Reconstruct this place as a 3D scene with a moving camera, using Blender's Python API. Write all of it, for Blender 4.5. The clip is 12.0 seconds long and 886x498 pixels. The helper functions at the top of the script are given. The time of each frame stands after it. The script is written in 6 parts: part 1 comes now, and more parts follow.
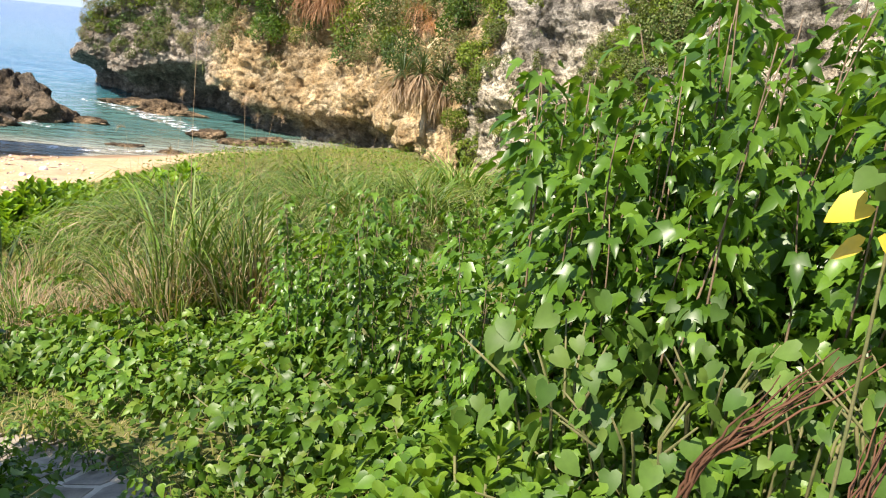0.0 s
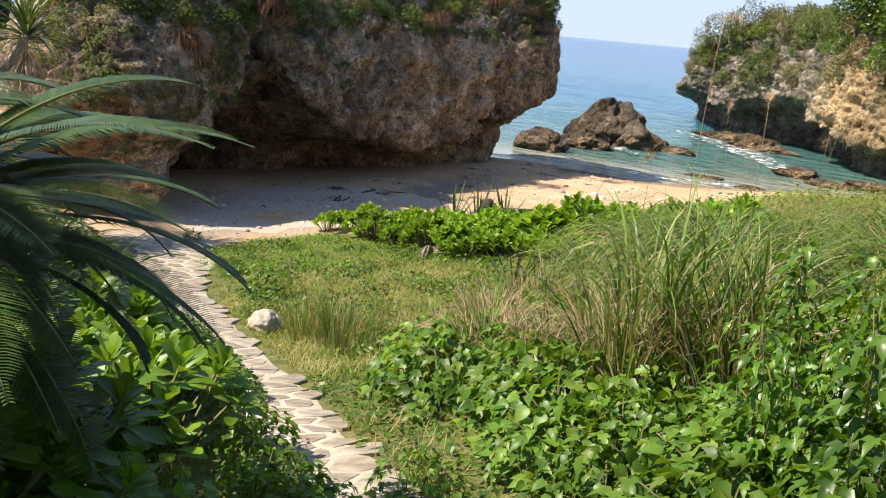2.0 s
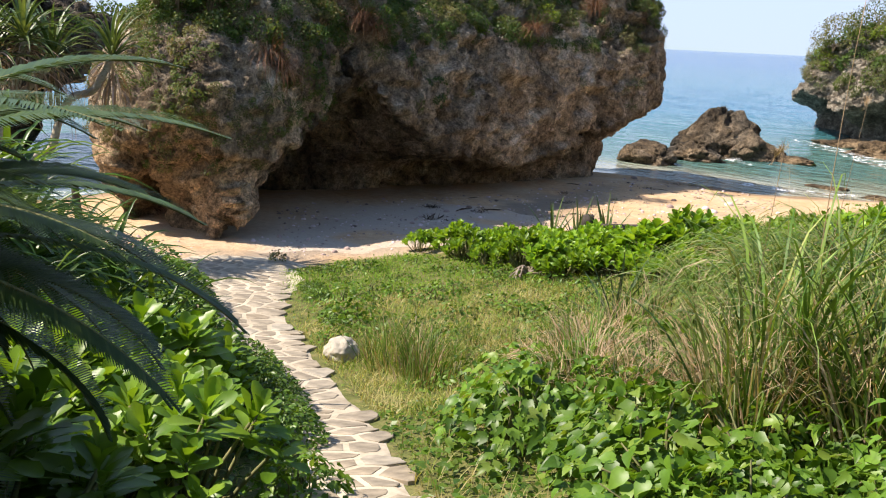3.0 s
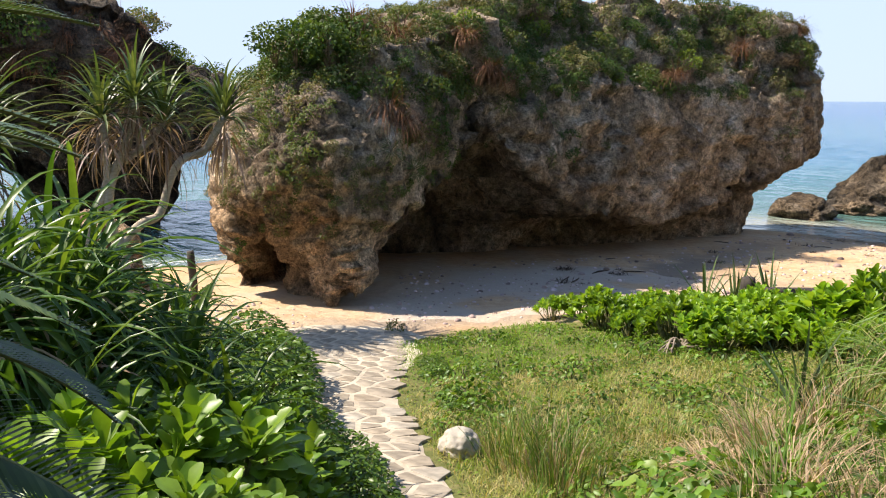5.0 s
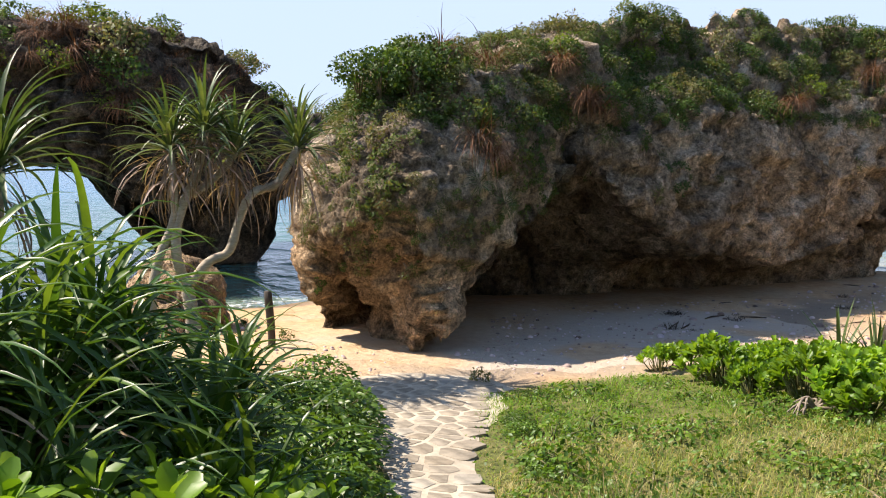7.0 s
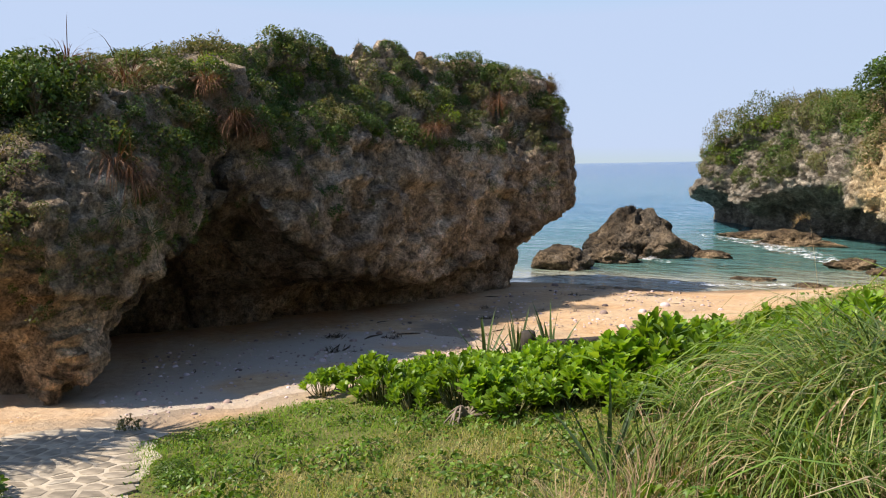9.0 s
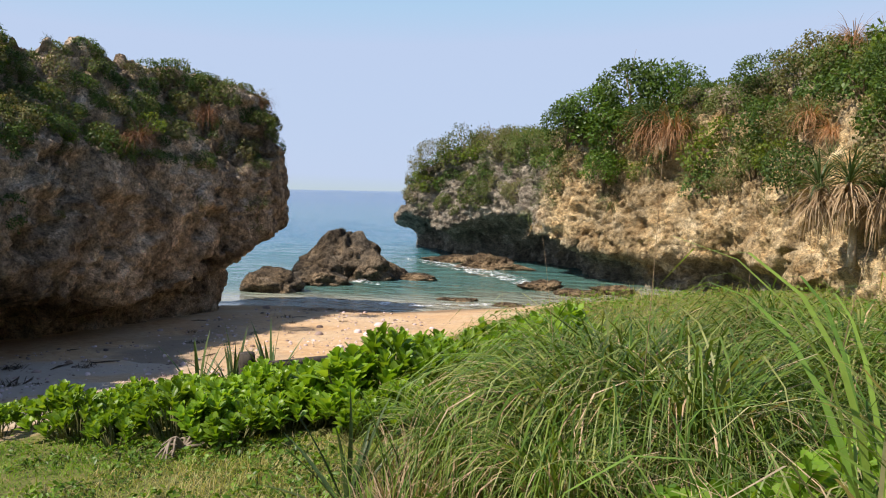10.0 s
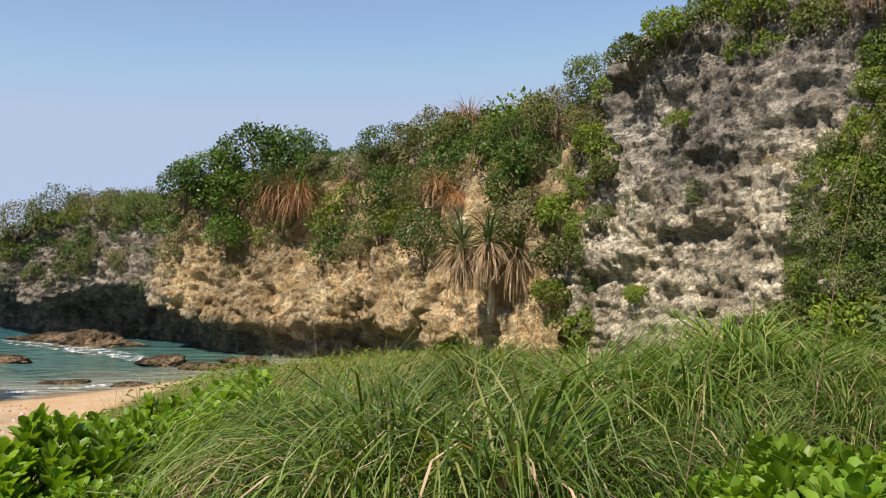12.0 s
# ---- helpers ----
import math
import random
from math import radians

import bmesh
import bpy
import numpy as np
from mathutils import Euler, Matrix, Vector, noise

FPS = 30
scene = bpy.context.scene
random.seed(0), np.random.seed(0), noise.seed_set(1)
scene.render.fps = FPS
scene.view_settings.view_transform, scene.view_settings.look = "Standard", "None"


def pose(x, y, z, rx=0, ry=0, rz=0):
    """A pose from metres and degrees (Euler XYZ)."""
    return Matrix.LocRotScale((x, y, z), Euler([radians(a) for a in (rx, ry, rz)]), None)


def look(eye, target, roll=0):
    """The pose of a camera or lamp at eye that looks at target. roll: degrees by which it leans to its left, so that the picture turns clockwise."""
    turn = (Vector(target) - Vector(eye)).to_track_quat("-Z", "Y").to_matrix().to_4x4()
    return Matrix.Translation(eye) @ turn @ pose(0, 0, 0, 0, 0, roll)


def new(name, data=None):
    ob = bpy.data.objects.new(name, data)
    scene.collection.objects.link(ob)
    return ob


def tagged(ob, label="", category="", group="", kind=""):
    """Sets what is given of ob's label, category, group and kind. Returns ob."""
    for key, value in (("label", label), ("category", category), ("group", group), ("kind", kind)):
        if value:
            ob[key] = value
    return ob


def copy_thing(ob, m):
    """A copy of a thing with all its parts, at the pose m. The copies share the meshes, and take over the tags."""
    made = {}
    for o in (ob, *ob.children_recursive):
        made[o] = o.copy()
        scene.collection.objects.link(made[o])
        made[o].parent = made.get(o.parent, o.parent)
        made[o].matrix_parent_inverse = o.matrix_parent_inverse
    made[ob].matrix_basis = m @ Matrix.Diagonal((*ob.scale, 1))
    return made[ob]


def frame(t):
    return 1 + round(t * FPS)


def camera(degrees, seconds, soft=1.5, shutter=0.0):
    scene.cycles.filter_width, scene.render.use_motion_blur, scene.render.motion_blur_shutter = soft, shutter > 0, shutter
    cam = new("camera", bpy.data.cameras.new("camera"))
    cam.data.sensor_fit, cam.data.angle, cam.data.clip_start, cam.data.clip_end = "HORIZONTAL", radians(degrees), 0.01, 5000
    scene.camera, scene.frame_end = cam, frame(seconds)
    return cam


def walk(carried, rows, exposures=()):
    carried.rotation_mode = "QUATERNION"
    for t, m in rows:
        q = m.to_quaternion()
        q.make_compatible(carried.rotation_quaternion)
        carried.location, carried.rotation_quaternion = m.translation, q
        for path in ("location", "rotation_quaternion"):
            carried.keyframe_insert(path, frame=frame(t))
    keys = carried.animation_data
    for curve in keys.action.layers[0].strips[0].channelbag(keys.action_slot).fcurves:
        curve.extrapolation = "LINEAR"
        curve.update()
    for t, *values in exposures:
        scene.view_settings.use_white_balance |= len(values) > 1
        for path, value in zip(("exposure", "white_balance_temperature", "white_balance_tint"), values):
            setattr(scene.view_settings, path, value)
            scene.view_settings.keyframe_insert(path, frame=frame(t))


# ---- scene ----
cam = camera(55.7, 12.0, soft=1.1)
METRES, EYE, TILT, LEAN, TURN = 8.0, 4.8, -13.8, -5.7, 0.0
ROWS = [
    (0.0, 0.0, 0.0, 0.0, 0.0, 0.0, 0.0),
    (0.5, 0.0147, 0.0573, 0.0031, 11.43, 1.22, -2.42),
    (1.0, 0.0186, 0.1204, 0.0073, 22.3, 2.26, -4.98),
    (1.5, 0.0094, 0.1782, 0.0099, 32.8, 2.0, -7.44),
    (2.0, 0.0105, 0.2365, 0.0088, 38.56, -0.6, -9.37),
    (2.5, -0.0124, 0.2863, 0.0171, 39.44, -1.15, -9.34),
    (3.0, -0.0414, 0.3282, 0.0126, 45.8, -0.44, -8.69),
    (3.5, -0.0823, 0.359, 0.0174, 54.34, 1.59, -7.7),
    (3.7, -0.0978, 0.3685, 0.019, 56.0, 2.1, -7.9),
    (5.3, -0.1767, 0.4549, 0.0228, 54.4, 2.6, -8.4),
    (5.5, -0.1851, 0.4643, 0.0235, 54.12, 2.68, -8.38),
    (6.0, -0.2142, 0.4979, 0.0258, 58.04, 2.69, -8.87),
    (6.5, -0.2472, 0.5211, 0.0258, 61.53, 3.58, -8.92),
    (6.7, -0.2548, 0.5275, 0.0268, 62.3, 4.1, -8.9),
    (8.3, -0.2805, 0.5605, 0.0332, 54.3, 7.6, -7.0),
    (8.5, -0.2829, 0.5618, 0.0333, 49.53, 7.87, -6.69),
    (9.0, -0.2892, 0.5677, 0.0329, 39.66, 8.54, -3.4),
    (9.5, -0.3128, 0.5886, 0.0301, 30.41, 9.68, -2.2),
    (10.0, -0.3502, 0.6105, 0.0249, 19.85, 10.97, -0.3),
    (10.5, -0.3861, 0.6368, 0.0252, 9.26, 12.65, 2.98),
    (11.0, -0.4286, 0.6717, 0.0293, 0.85, 15.21, 5.49),
    (11.5, -0.4723, 0.7077, 0.032, -5.21, 15.4, 7.35),
    (12.0, -0.5221, 0.7563, 0.0351, -6.55, 14.58, 6.73),
]
walk(cam, [(t, pose(0, 0, EYE, TILT, LEAN, TURN) @ pose(METRES * x, METRES * y, METRES * z, 90 + pitch, roll, yaw)) for t, x, y, z, yaw, pitch, roll in ROWS],
     exposures=[(t, e, 6900, 14) for t, e in ((0.0, 1.25), (0.5, 1.1), (1.5, 1.02), (3.5, 1.08), (5.5, 1.12), (6.5, 1.15), (8.5, 0.72), (9.5, 0.7), (11.0, 0.45), (12.0, 0.46))])

# ---------------------------------------------------------------- light
SUN_AZ, SUN_EL = Vector((-0.7, -0.71, 0)).normalized(), radians(50.8)
SUN_DIR = SUN_AZ * math.cos(SUN_EL) + Vector((0, 0, math.sin(SUN_EL)))
world = bpy.data.worlds.new("world")
scene.world = world
world.use_nodes = True
wn, wl = world.node_tree.nodes, world.node_tree.links
sky = wn.new("ShaderNodeTexSky")
sky.sky_type, sky.sun_disc = "NISHITA", False
sky.sun_elevation, sky.sun_rotation = SUN_EL, math.atan2(SUN_AZ.x, SUN_AZ.y)
sky.air_density, sky.dust_density, sky.ozone_density = 1.0, 0.25, 2.0
haze = wn.new("ShaderNodeMix")
haze.data_type, haze.blend_type = "RGBA", "DARKEN"
haze.inputs[0].default_value, haze.inputs[7].default_value = 0.97, (2.65, 3.45, 4.85, 1)
wl.new(sky.outputs[0], haze.inputs[6])
wl.new(haze.outputs[2], wn["Background"].inputs["Color"])
wn["Background"].inputs["Strength"].default_value = 0.12
sun_data = bpy.data.lights.new("sun", "SUN")
sun_data.energy, sun_data.angle, sun_data.color = 4.6, radians(0.55), (1.0, 0.94, 0.84)
sun = new("sun", sun_data)
sun.matrix_world = look(SUN_DIR * 60, (0, 0, 0))

# ---------------------------------------------------------------- noise and mesh helpers
RNG = np.random.default_rng(7)
PERM = RNG.permutation(4096)


def lattice(ix, iy, iz):
    return PERM[(PERM[(PERM[ix & 4095] + iy) & 4095] + iz) & 4095] / 2047.5 - 1.0


def value_noise(p):
    """Smooth noise in -1..1 at the rows of p."""
    f = np.floor(p)
    i, w = f.astype(int), p - f
    w = w * w * w * (w * (w * 6 - 15) + 10)
    out = 0.0
    for dx in (0, 1):
        for dy in (0, 1):
            for dz in (0, 1):
                k = np.where(dx, w[:, 0], 1 - w[:, 0]) * np.where(dy, w[:, 1], 1 - w[:, 1]) * np.where(dz, w[:, 2], 1 - w[:, 2])
                out = out + k * lattice(i[:, 0] + dx, i[:, 1] + dy, i[:, 2] + dz)
    return out


def fbm(p, scale, octaves=4, gain=0.5):
    out, amp, total = 0.0, 1.0, 0.0
    q = np.asarray(p, float) / scale
    for n in range(octaves):
        out = out + amp * value_noise(q + 17.3 * n)
        total += amp
        amp, q = amp * gain, q * 2.03
    return out / total


def flat_noise(x, y, scale, octaves=3):
    x, y = np.broadcast_arrays(np.asarray(x, float), np.asarray(y, float))
    p = np.stack([x.ravel(), y.ravel(), np.full(x.size, 3.7)], 1)
    return fbm(p, scale, octaves).reshape(x.shape)


def smooth(a, b, v):
    t = np.clip((np.asarray(v, float) - a) / (b - a), 0, 1)
    return t * t * (3 - 2 * t)


def make_mesh(name, verts, faces, material, shaded=True):
    me = bpy.data.meshes.new(name)
    verts = np.asarray(verts, np.float32)
    faces = [np.asarray(f, np.int32) for f in (faces if isinstance(faces, list) else [faces]) if len(f)]
    loops = np.concatenate([f.ravel() for f in faces])
    sizes = np.concatenate([np.full(len(f), f.shape[1]) for f in faces])
    me.vertices.add(len(verts))
    me.vertices.foreach_set("co", verts.ravel())
    me.loops.add(len(loops))
    me.loops.foreach_set("vertex_index", loops)
    me.polygons.add(len(sizes))
    me.polygons.foreach_set("loop_start", np.r_[0, np.cumsum(sizes)[:-1]].astype(np.int32))
    me.polygons.foreach_set("loop_total", sizes.astype(np.int32))
    me.update(calc_edges=True)
    me.validate()
    me.polygons.foreach_set("use_smooth", np.full(len(me.polygons), shaded))
    me.materials.append(material)
    return me


def join(pieces):
    """Several (verts, faces) of one face size as one."""
    verts, faces, base = [], [], 0
    for v, f in pieces:
        if len(v):
            verts.append(v)
            faces.append(np.asarray(f) + base)
            base += len(v)
    return np.concatenate(verts), np.concatenate(faces)


def part(name, me, parent, label=""):
    ob = new(name, me)
    ob.parent = parent
    return tagged(ob, label)


def grid_faces(rows, cols, closed=False):
    r = np.arange(rows - 1)[:, None]
    c = np.arange(cols if closed else cols - 1)[None, :]
    d = (c + 1) % cols
    return np.stack([r * cols + c, r * cols + d, (r + 1) * cols + d, (r + 1) * cols + c], -1).reshape(-1, 4)


def spline(points, n, closed=False):
    """Catmull-Rom through rows of numbers, n rows, even in the first two columns' length."""
    p = np.asarray(points, float)
    p = np.vstack([p[-1:], p, p[:2]]) if closed else np.vstack([2 * p[0] - p[1], p, 2 * p[-1] - p[-2]])
    out = []
    for k in range(len(p) - 3):
        t = np.linspace(0, 1, 24, endpoint=False)[:, None]
        a, b, c, d = p[k : k + 4]
        out.append(0.5 * (2 * b + (c - a) * t + (2 * a - 5 * b + 4 * c - d) * t**2 + (3 * b - a - 3 * c + d) * t**3))
    out = np.vstack(out + [p[-2][None]])
    s = np.r_[0, np.cumsum(np.linalg.norm(np.diff(out[:, :2], axis=0), axis=1))]
    want = np.linspace(0, s[-1], n, endpoint=not closed)
    return np.stack([np.interp(want, s, col) for col in out.T], 1)


def tube(points, radii, sides=7):
    """A bent round rod with closed ends, as quads."""
    p, r = np.asarray(points, float), np.asarray(radii, float)
    along = np.gradient(p, axis=0)
    along /= np.linalg.norm(along, axis=1, keepdims=True) + 1e-9
    side = np.cross(along, (0.31, 0.94, 0.12))
    side /= np.linalg.norm(side, axis=1, keepdims=True) + 1e-9
    up = np.cross(along, side)
    a = np.linspace(0, 2 * np.pi, sides, endpoint=False)
    ring = side[:, None] * np.cos(a)[None, :, None] + up[:, None] * np.sin(a)[None, :, None]
    v = p[:, None] + ring * r[:, None, None]
    v = np.concatenate([np.repeat(p[:1], sides, 0)[None], v, np.repeat(p[-1:], sides, 0)[None]])
    return v.reshape(-1, 3), grid_faces(len(v), sides, True)


def blades(origin, azimuth, lift, length, width, droop, segments=5, fold=0.0, power=1.0, twist=None):
    """Strap leaves: each starts at origin, rises at lift and bends down by droop (radians) to its tip."""
    n, k = len(origin), segments
    out = np.zeros((n, k + 1, 3))
    pos = origin.copy()
    ca, sa = np.cos(azimuth), np.sin(azimuth)
    out[:, 0] = pos
    for s in range(k):
        e = lift - droop * ((s + 0.5) / k) ** power
        pos = pos + np.stack([ca * np.cos(e), sa * np.cos(e), np.sin(e)], 1) * (length / k)[:, None]
        out[:, s + 1] = pos
    t = np.linspace(0, 1, k + 1)
    shape = np.minimum(1, 0.45 + 2.2 * t) * (1 - t**2.2) + 0.02
    tw = azimuth + np.pi / 2 if twist is None else azimuth + np.pi / 2 + twist
    side = np.stack([np.cos(tw), np.sin(tw), np.zeros(n)], 1)
    half = side[:, None] * (width[:, None] * shape[None])[..., None] * 0.5
    left, right = out - half, out + half
    if fold:
        rise = np.zeros_like(out)
        rise[..., 2] = fold * width[:, None] * shape[None]
        v = np.stack([left + rise, out, right + rise], 2)
        cols = 3
    else:
        v = np.stack([left, right], 2)
        cols = 2
    one = grid_faces(k + 1, cols)
    faces = (np.arange(n)[:, None, None] * (k + 1) * cols + one[None]).reshape(-1, 4)
    return v.reshape(-1, 3), faces


def leaf_shape(centre, edge, fold=0.18, sag=0.25):
    """A leaf outline: stations on the midrib and, for each, an edge point (along, half width)."""
    c = np.array([(t, 0, -sag * t * t) for t in centre])
    e = np.array([(t, w, fold * w - sag * t * t) for t, w in edge])
    m = e * (1, -1, 1)
    v = np.vstack([c, e, m])
    k = len(c)
    f = []
    for i in range(k - 1):
        f.append((i, i + 1, k + i + 1, k + i))
        f.append((i + 1, i, 2 * k + i, 2 * k + i + 1))
    return v, np.array(f)


LEAF_HEART = leaf_shape((0, 0.1, 0.3, 0.55, 0.8, 1.0), ((-0.1, 0.08), (-0.17, 0.28), (0.05, 0.49), (0.42, 0.46), (0.78, 0.22), (1.0, 0.01)), 0.2, 0.22)
LEAF_PADDLE = leaf_shape((0, 0.42, 0.74, 1.0), ((0, 0.03), (0.42, 0.15), (0.76, 0.25), (0.97, 0.12)), 0.3, 0.22)
LEAF_OVAL = leaf_shape((0, 0.35, 0.7, 1.0), ((0, 0.03), (0.3, 0.25), (0.68, 0.22), (1.0, 0.01)), 0.25, 0.2)
LEAF_SMALL = (np.array([(0, 0, 0), (0.5, 0.3, 0.08), (1.0, 0, -0.15), (0.5, -0.3, 0.08)]), np.array([(0, 1, 2, 3)]))
LEAF_OVATE = leaf_shape((0, 0.2, 0.45, 0.72, 1.0), ((-0.07, 0.13), (0.1, 0.36), (0.42, 0.37), (0.72, 0.2), (1.0, 0.01)), 0.22, 0.35)

LEAF_LOBED = leaf_shape((0, 0.12, 0.3, 0.38, 0.56, 0.78, 1.0), ((-0.06, 0.08), (0.02, 0.26), (0.5, 0.39), (0.4, 0.17), (0.6, 0.2), (0.8, 0.11), (1.0, 0.004)), 0.35, 0.45)


def leaves(shape, origin, axis, normal, size):
    """Leaves of one shape at the origins, along axis, with their upper face to normal."""
    v, f = shape
    x = axis / (np.linalg.norm(axis, axis=1, keepdims=True) + 1e-9)
    y = np.cross(normal, x)
    y /= np.linalg.norm(y, axis=1, keepdims=True) + 1e-9
    z = np.cross(x, y)
    out = origin[:, None] + size[:, None, None] * (v[None, :, :1] * x[:, None] + v[None, :, 1:2] * y[:, None] + v[None, :, 2:] * z[:, None])
    return out.reshape(-1, 3), (np.arange(len(origin))[:, None, None] * len(v) + f[None]).reshape(-1, 4)


def unit(v):
    return v / (np.linalg.norm(v, axis=-1, keepdims=True) + 1e-9)


def inside(x, y, polygon):
    hit = np.zeros(np.shape(x), bool)
    p = list(polygon)
    for (ax, ay), (bx, by) in zip(p, p[1:] + p[:1]):
        hit ^= ((ay > y) != (by > y)) & (x < (bx - ax) * (y - ay) / (by - ay + 1e-12) + ax)
    return hit


def scatter(polygon, spacing, seed):
    """Loosely even places inside a polygon."""
    g = np.random.default_rng(seed)
    p = np.array(polygon)
    lo, hi = p.min(0), p.max(0)
    gx, gy = np.meshgrid(np.arange(lo[0], hi[0], spacing), np.arange(lo[1], hi[1], spacing * 0.87))
    gx = gx + (np.arange(gx.shape[0]) % 2)[:, None] * spacing / 2
    x = gx.ravel() + g.uniform(-0.38, 0.38, gx.size) * spacing
    y = gy.ravel() + g.uniform(-0.38, 0.38, gx.size) * spacing
    k = inside(x, y, polygon)
    return np.stack([x[k], y[k]], 1)


# ---------------------------------------------------------------- materials
def material(name, rough=0.6, spec=0.4):
    m = bpy.data.materials.new(name)
    m.use_nodes = True
    b = m.node_tree.nodes["Principled BSDF"]
    b.inputs["Roughness"].default_value = rough
    b.inputs["Specular IOR Level"].default_value = spec
    return m, m.node_tree.nodes, m.node_tree.links, b


def noise_node(m, scale, detail=6.0, rough=0.6, squash=None):
    n, l = m.node_tree.nodes, m.node_tree.links
    co = n.new("ShaderNodeTexCoord")
    src = co.outputs["Object"]
    if squash:
        mp = n.new("ShaderNodeMapping")
        mp.inputs["Scale"].default_value = squash
        l.new(src, mp.inputs["Vector"])
        src = mp.outputs[0]
    t = n.new("ShaderNodeTexNoise")
    t.inputs["Scale"].default_value, t.inputs["Detail"].default_value, t.inputs["Roughness"].default_value = scale, detail, rough
    l.new(src, t.inputs["Vector"])
    return t.outputs["Fac"]


def ramp(m, fac, stops):
    r = m.node_tree.nodes.new("ShaderNodeValToRGB")
    e = r.color_ramp.elements
    while len(e) < len(stops):
        e.new(0.5)
    for k, (at, col) in zip(e, stops):
        k.position, k.color = at, (*col, 1) if len(col) == 3 else col
    m.node_tree.links.new(fac, r.inputs[0])
    return r.outputs[0]


def grey(v):
    return (v, v, v)


def mix(m, fac, a, b, kind="MIX"):
    x = m.node_tree.nodes.new("ShaderNodeMix")
    x.data_type, x.blend_type = "RGBA", kind
    for k, v in ((0, fac), (6, a), (7, b)):
        if hasattr(v, "is_linked"):
            m.node_tree.links.new(v, x.inputs[k])
        else:
            x.inputs[k].default_value = v if k == 0 else (*v, 1)
    return x.outputs[2]


def math_node(m, kind, a, b):
    x = m.node_tree.nodes.new("ShaderNodeMath")
    x.operation = kind
    for k, v in ((0, a), (1, b)):
        if hasattr(v, "is_linked"):
            m.node_tree.links.new(v, x.inputs[k])
        else:
            x.inputs[k].default_value = v
    return x.outputs[0]


def bump(m, height, strength, distance, under=None):
    x = m.node_tree.nodes.new("ShaderNodeBump")
    x.inputs["Strength"].default_value, x.inputs["Distance"].default_value = strength, distance
    m.node_tree.links.new(height, x.inputs["Height"])
    if under:
        m.node_tree.links.new(under, x.inputs["Normal"])
    return x.outputs[0]


def leaf_material(name, colours, through_light=0.35, rough=0.42, spec=0.45, spread=0.5, dry=None):
    """Leaves: each takes its own tone; light shines partly through."""
    m, n, l, b = material(name, rough, spec)
    geo, info = n.new("ShaderNodeNewGeometry"), n.new("ShaderNodeObjectInfo")
    col = ramp(m, geo.outputs["Random Per Island"], [(k / (len(colours) - 1), (1.06 * c[0], 0.93 * c[1], 1.05 * c[2])) for k, c in enumerate(colours)])
    if dry:
        col = mix(m, ramp(m, noise_node(m, 1.7, 5, 0.65), [(0.45, grey(0)), (0.6, grey(0.75))]), col, dry)
    tone = ramp(m, info.outputs["Random"], [(0.0, grey(1 - spread * 0.5)), (1.0, grey(1 + spread * 0.35))])
    col = mix(m, 1.0, col, tone, "MULTIPLY")
    spots = ramp(m, noise_node(m, 14, 3), [(0.35, grey(0.82)), (0.7, grey(1.08))])
    col = mix(m, 1.0, col, spots, "MULTIPLY")
    l.new(col, b.inputs["Base Color"])
    t = n.new("ShaderNodeBsdfTranslucent")
    warm = mix(m, 1.0, col, (1.25, 1.15, 0.45), "MULTIPLY")
    l.new(warm, t.inputs["Color"])
    x = n.new("ShaderNodeMixShader")
    x.inputs[0].default_value = through_light
    l.new(b.outputs[0], x.inputs[1])
    l.new(t.outputs[0], x.inputs[2])
    l.new(x.outputs[0], n["Material Output"].inputs["Surface"])
    return m


def plain_material(name, a, b_col, scale, rough=0.8, relief=0.4, distance=0.01, squash=None):
    m, n, l, b = material(name, rough, 0.3)
    f = noise_node(m, scale, 7, 0.65, squash)
    g = noise_node(m, scale * 0.17, 3, 0.5)
    col = ramp(m, f, [(0.3, a), (0.7, b_col)])
    l.new(mix(m, 1.0, col, ramp(m, g, [(0.3, grey(0.75)), (0.7, grey(1.15))]), "MULTIPLY"), b.inputs["Base Color"])
    l.new(bump(m, f, relief, distance), b.inputs["Normal"])
    return m


G_PADDLE = leaf_material("sea_lettuce_leaf", [(0.085, 0.2, 0.014), (0.13, 0.29, 0.02), (0.2, 0.37, 0.035), (0.11, 0.23, 0.016)], 0.42, 0.38, 0.35)
G_BEACH = leaf_material("beach_lettuce_leaf", [(0.12, 0.27, 0.018), (0.18, 0.38, 0.026), (0.26, 0.46, 0.045), (0.15, 0.31, 0.02)], 0.45, 0.4, 0.35)
G_VINE = leaf_material("vine_leaf", [(0.05, 0.13, 0.012), (0.085, 0.2, 0.017), (0.14, 0.29, 0.028), (0.18, 0.29, 0.04)], 0.4, 0.42, 0.35)
G_MULBERRY = leaf_material("mulberry_leaf", [(0.045, 0.125, 0.011), (0.08, 0.2, 0.016), (0.14, 0.3, 0.025), (0.06, 0.16, 0.013)], 0.42, 0.36, 0.45)
G_HEART = leaf_material("heart_leaf", [(0.05, 0.125, 0.018), (0.085, 0.185, 0.027), (0.13, 0.23, 0.04)], 0.36, 0.5, 0.3)
G_YELLOW = leaf_material("yellow_leaf", [(0.5, 0.5, 0.03), (0.62, 0.5, 0.04), (0.42, 0.5, 0.05)], 0.4, 0.5)
G_REED = leaf_material("reed_blade", [(0.055, 0.135, 0.016), (0.1, 0.21, 0.026), (0.17, 0.29, 0.045), (0.3, 0.36, 0.11)], 0.38, 0.48, 0.35, 0.9)
G_CANE = leaf_material("cane_blade", [(0.2, 0.28, 0.08), (0.32, 0.38, 0.15), (0.44, 0.45, 0.22), (0.6, 0.54, 0.33)], 0.35, 0.6, 0.25, 0.6)
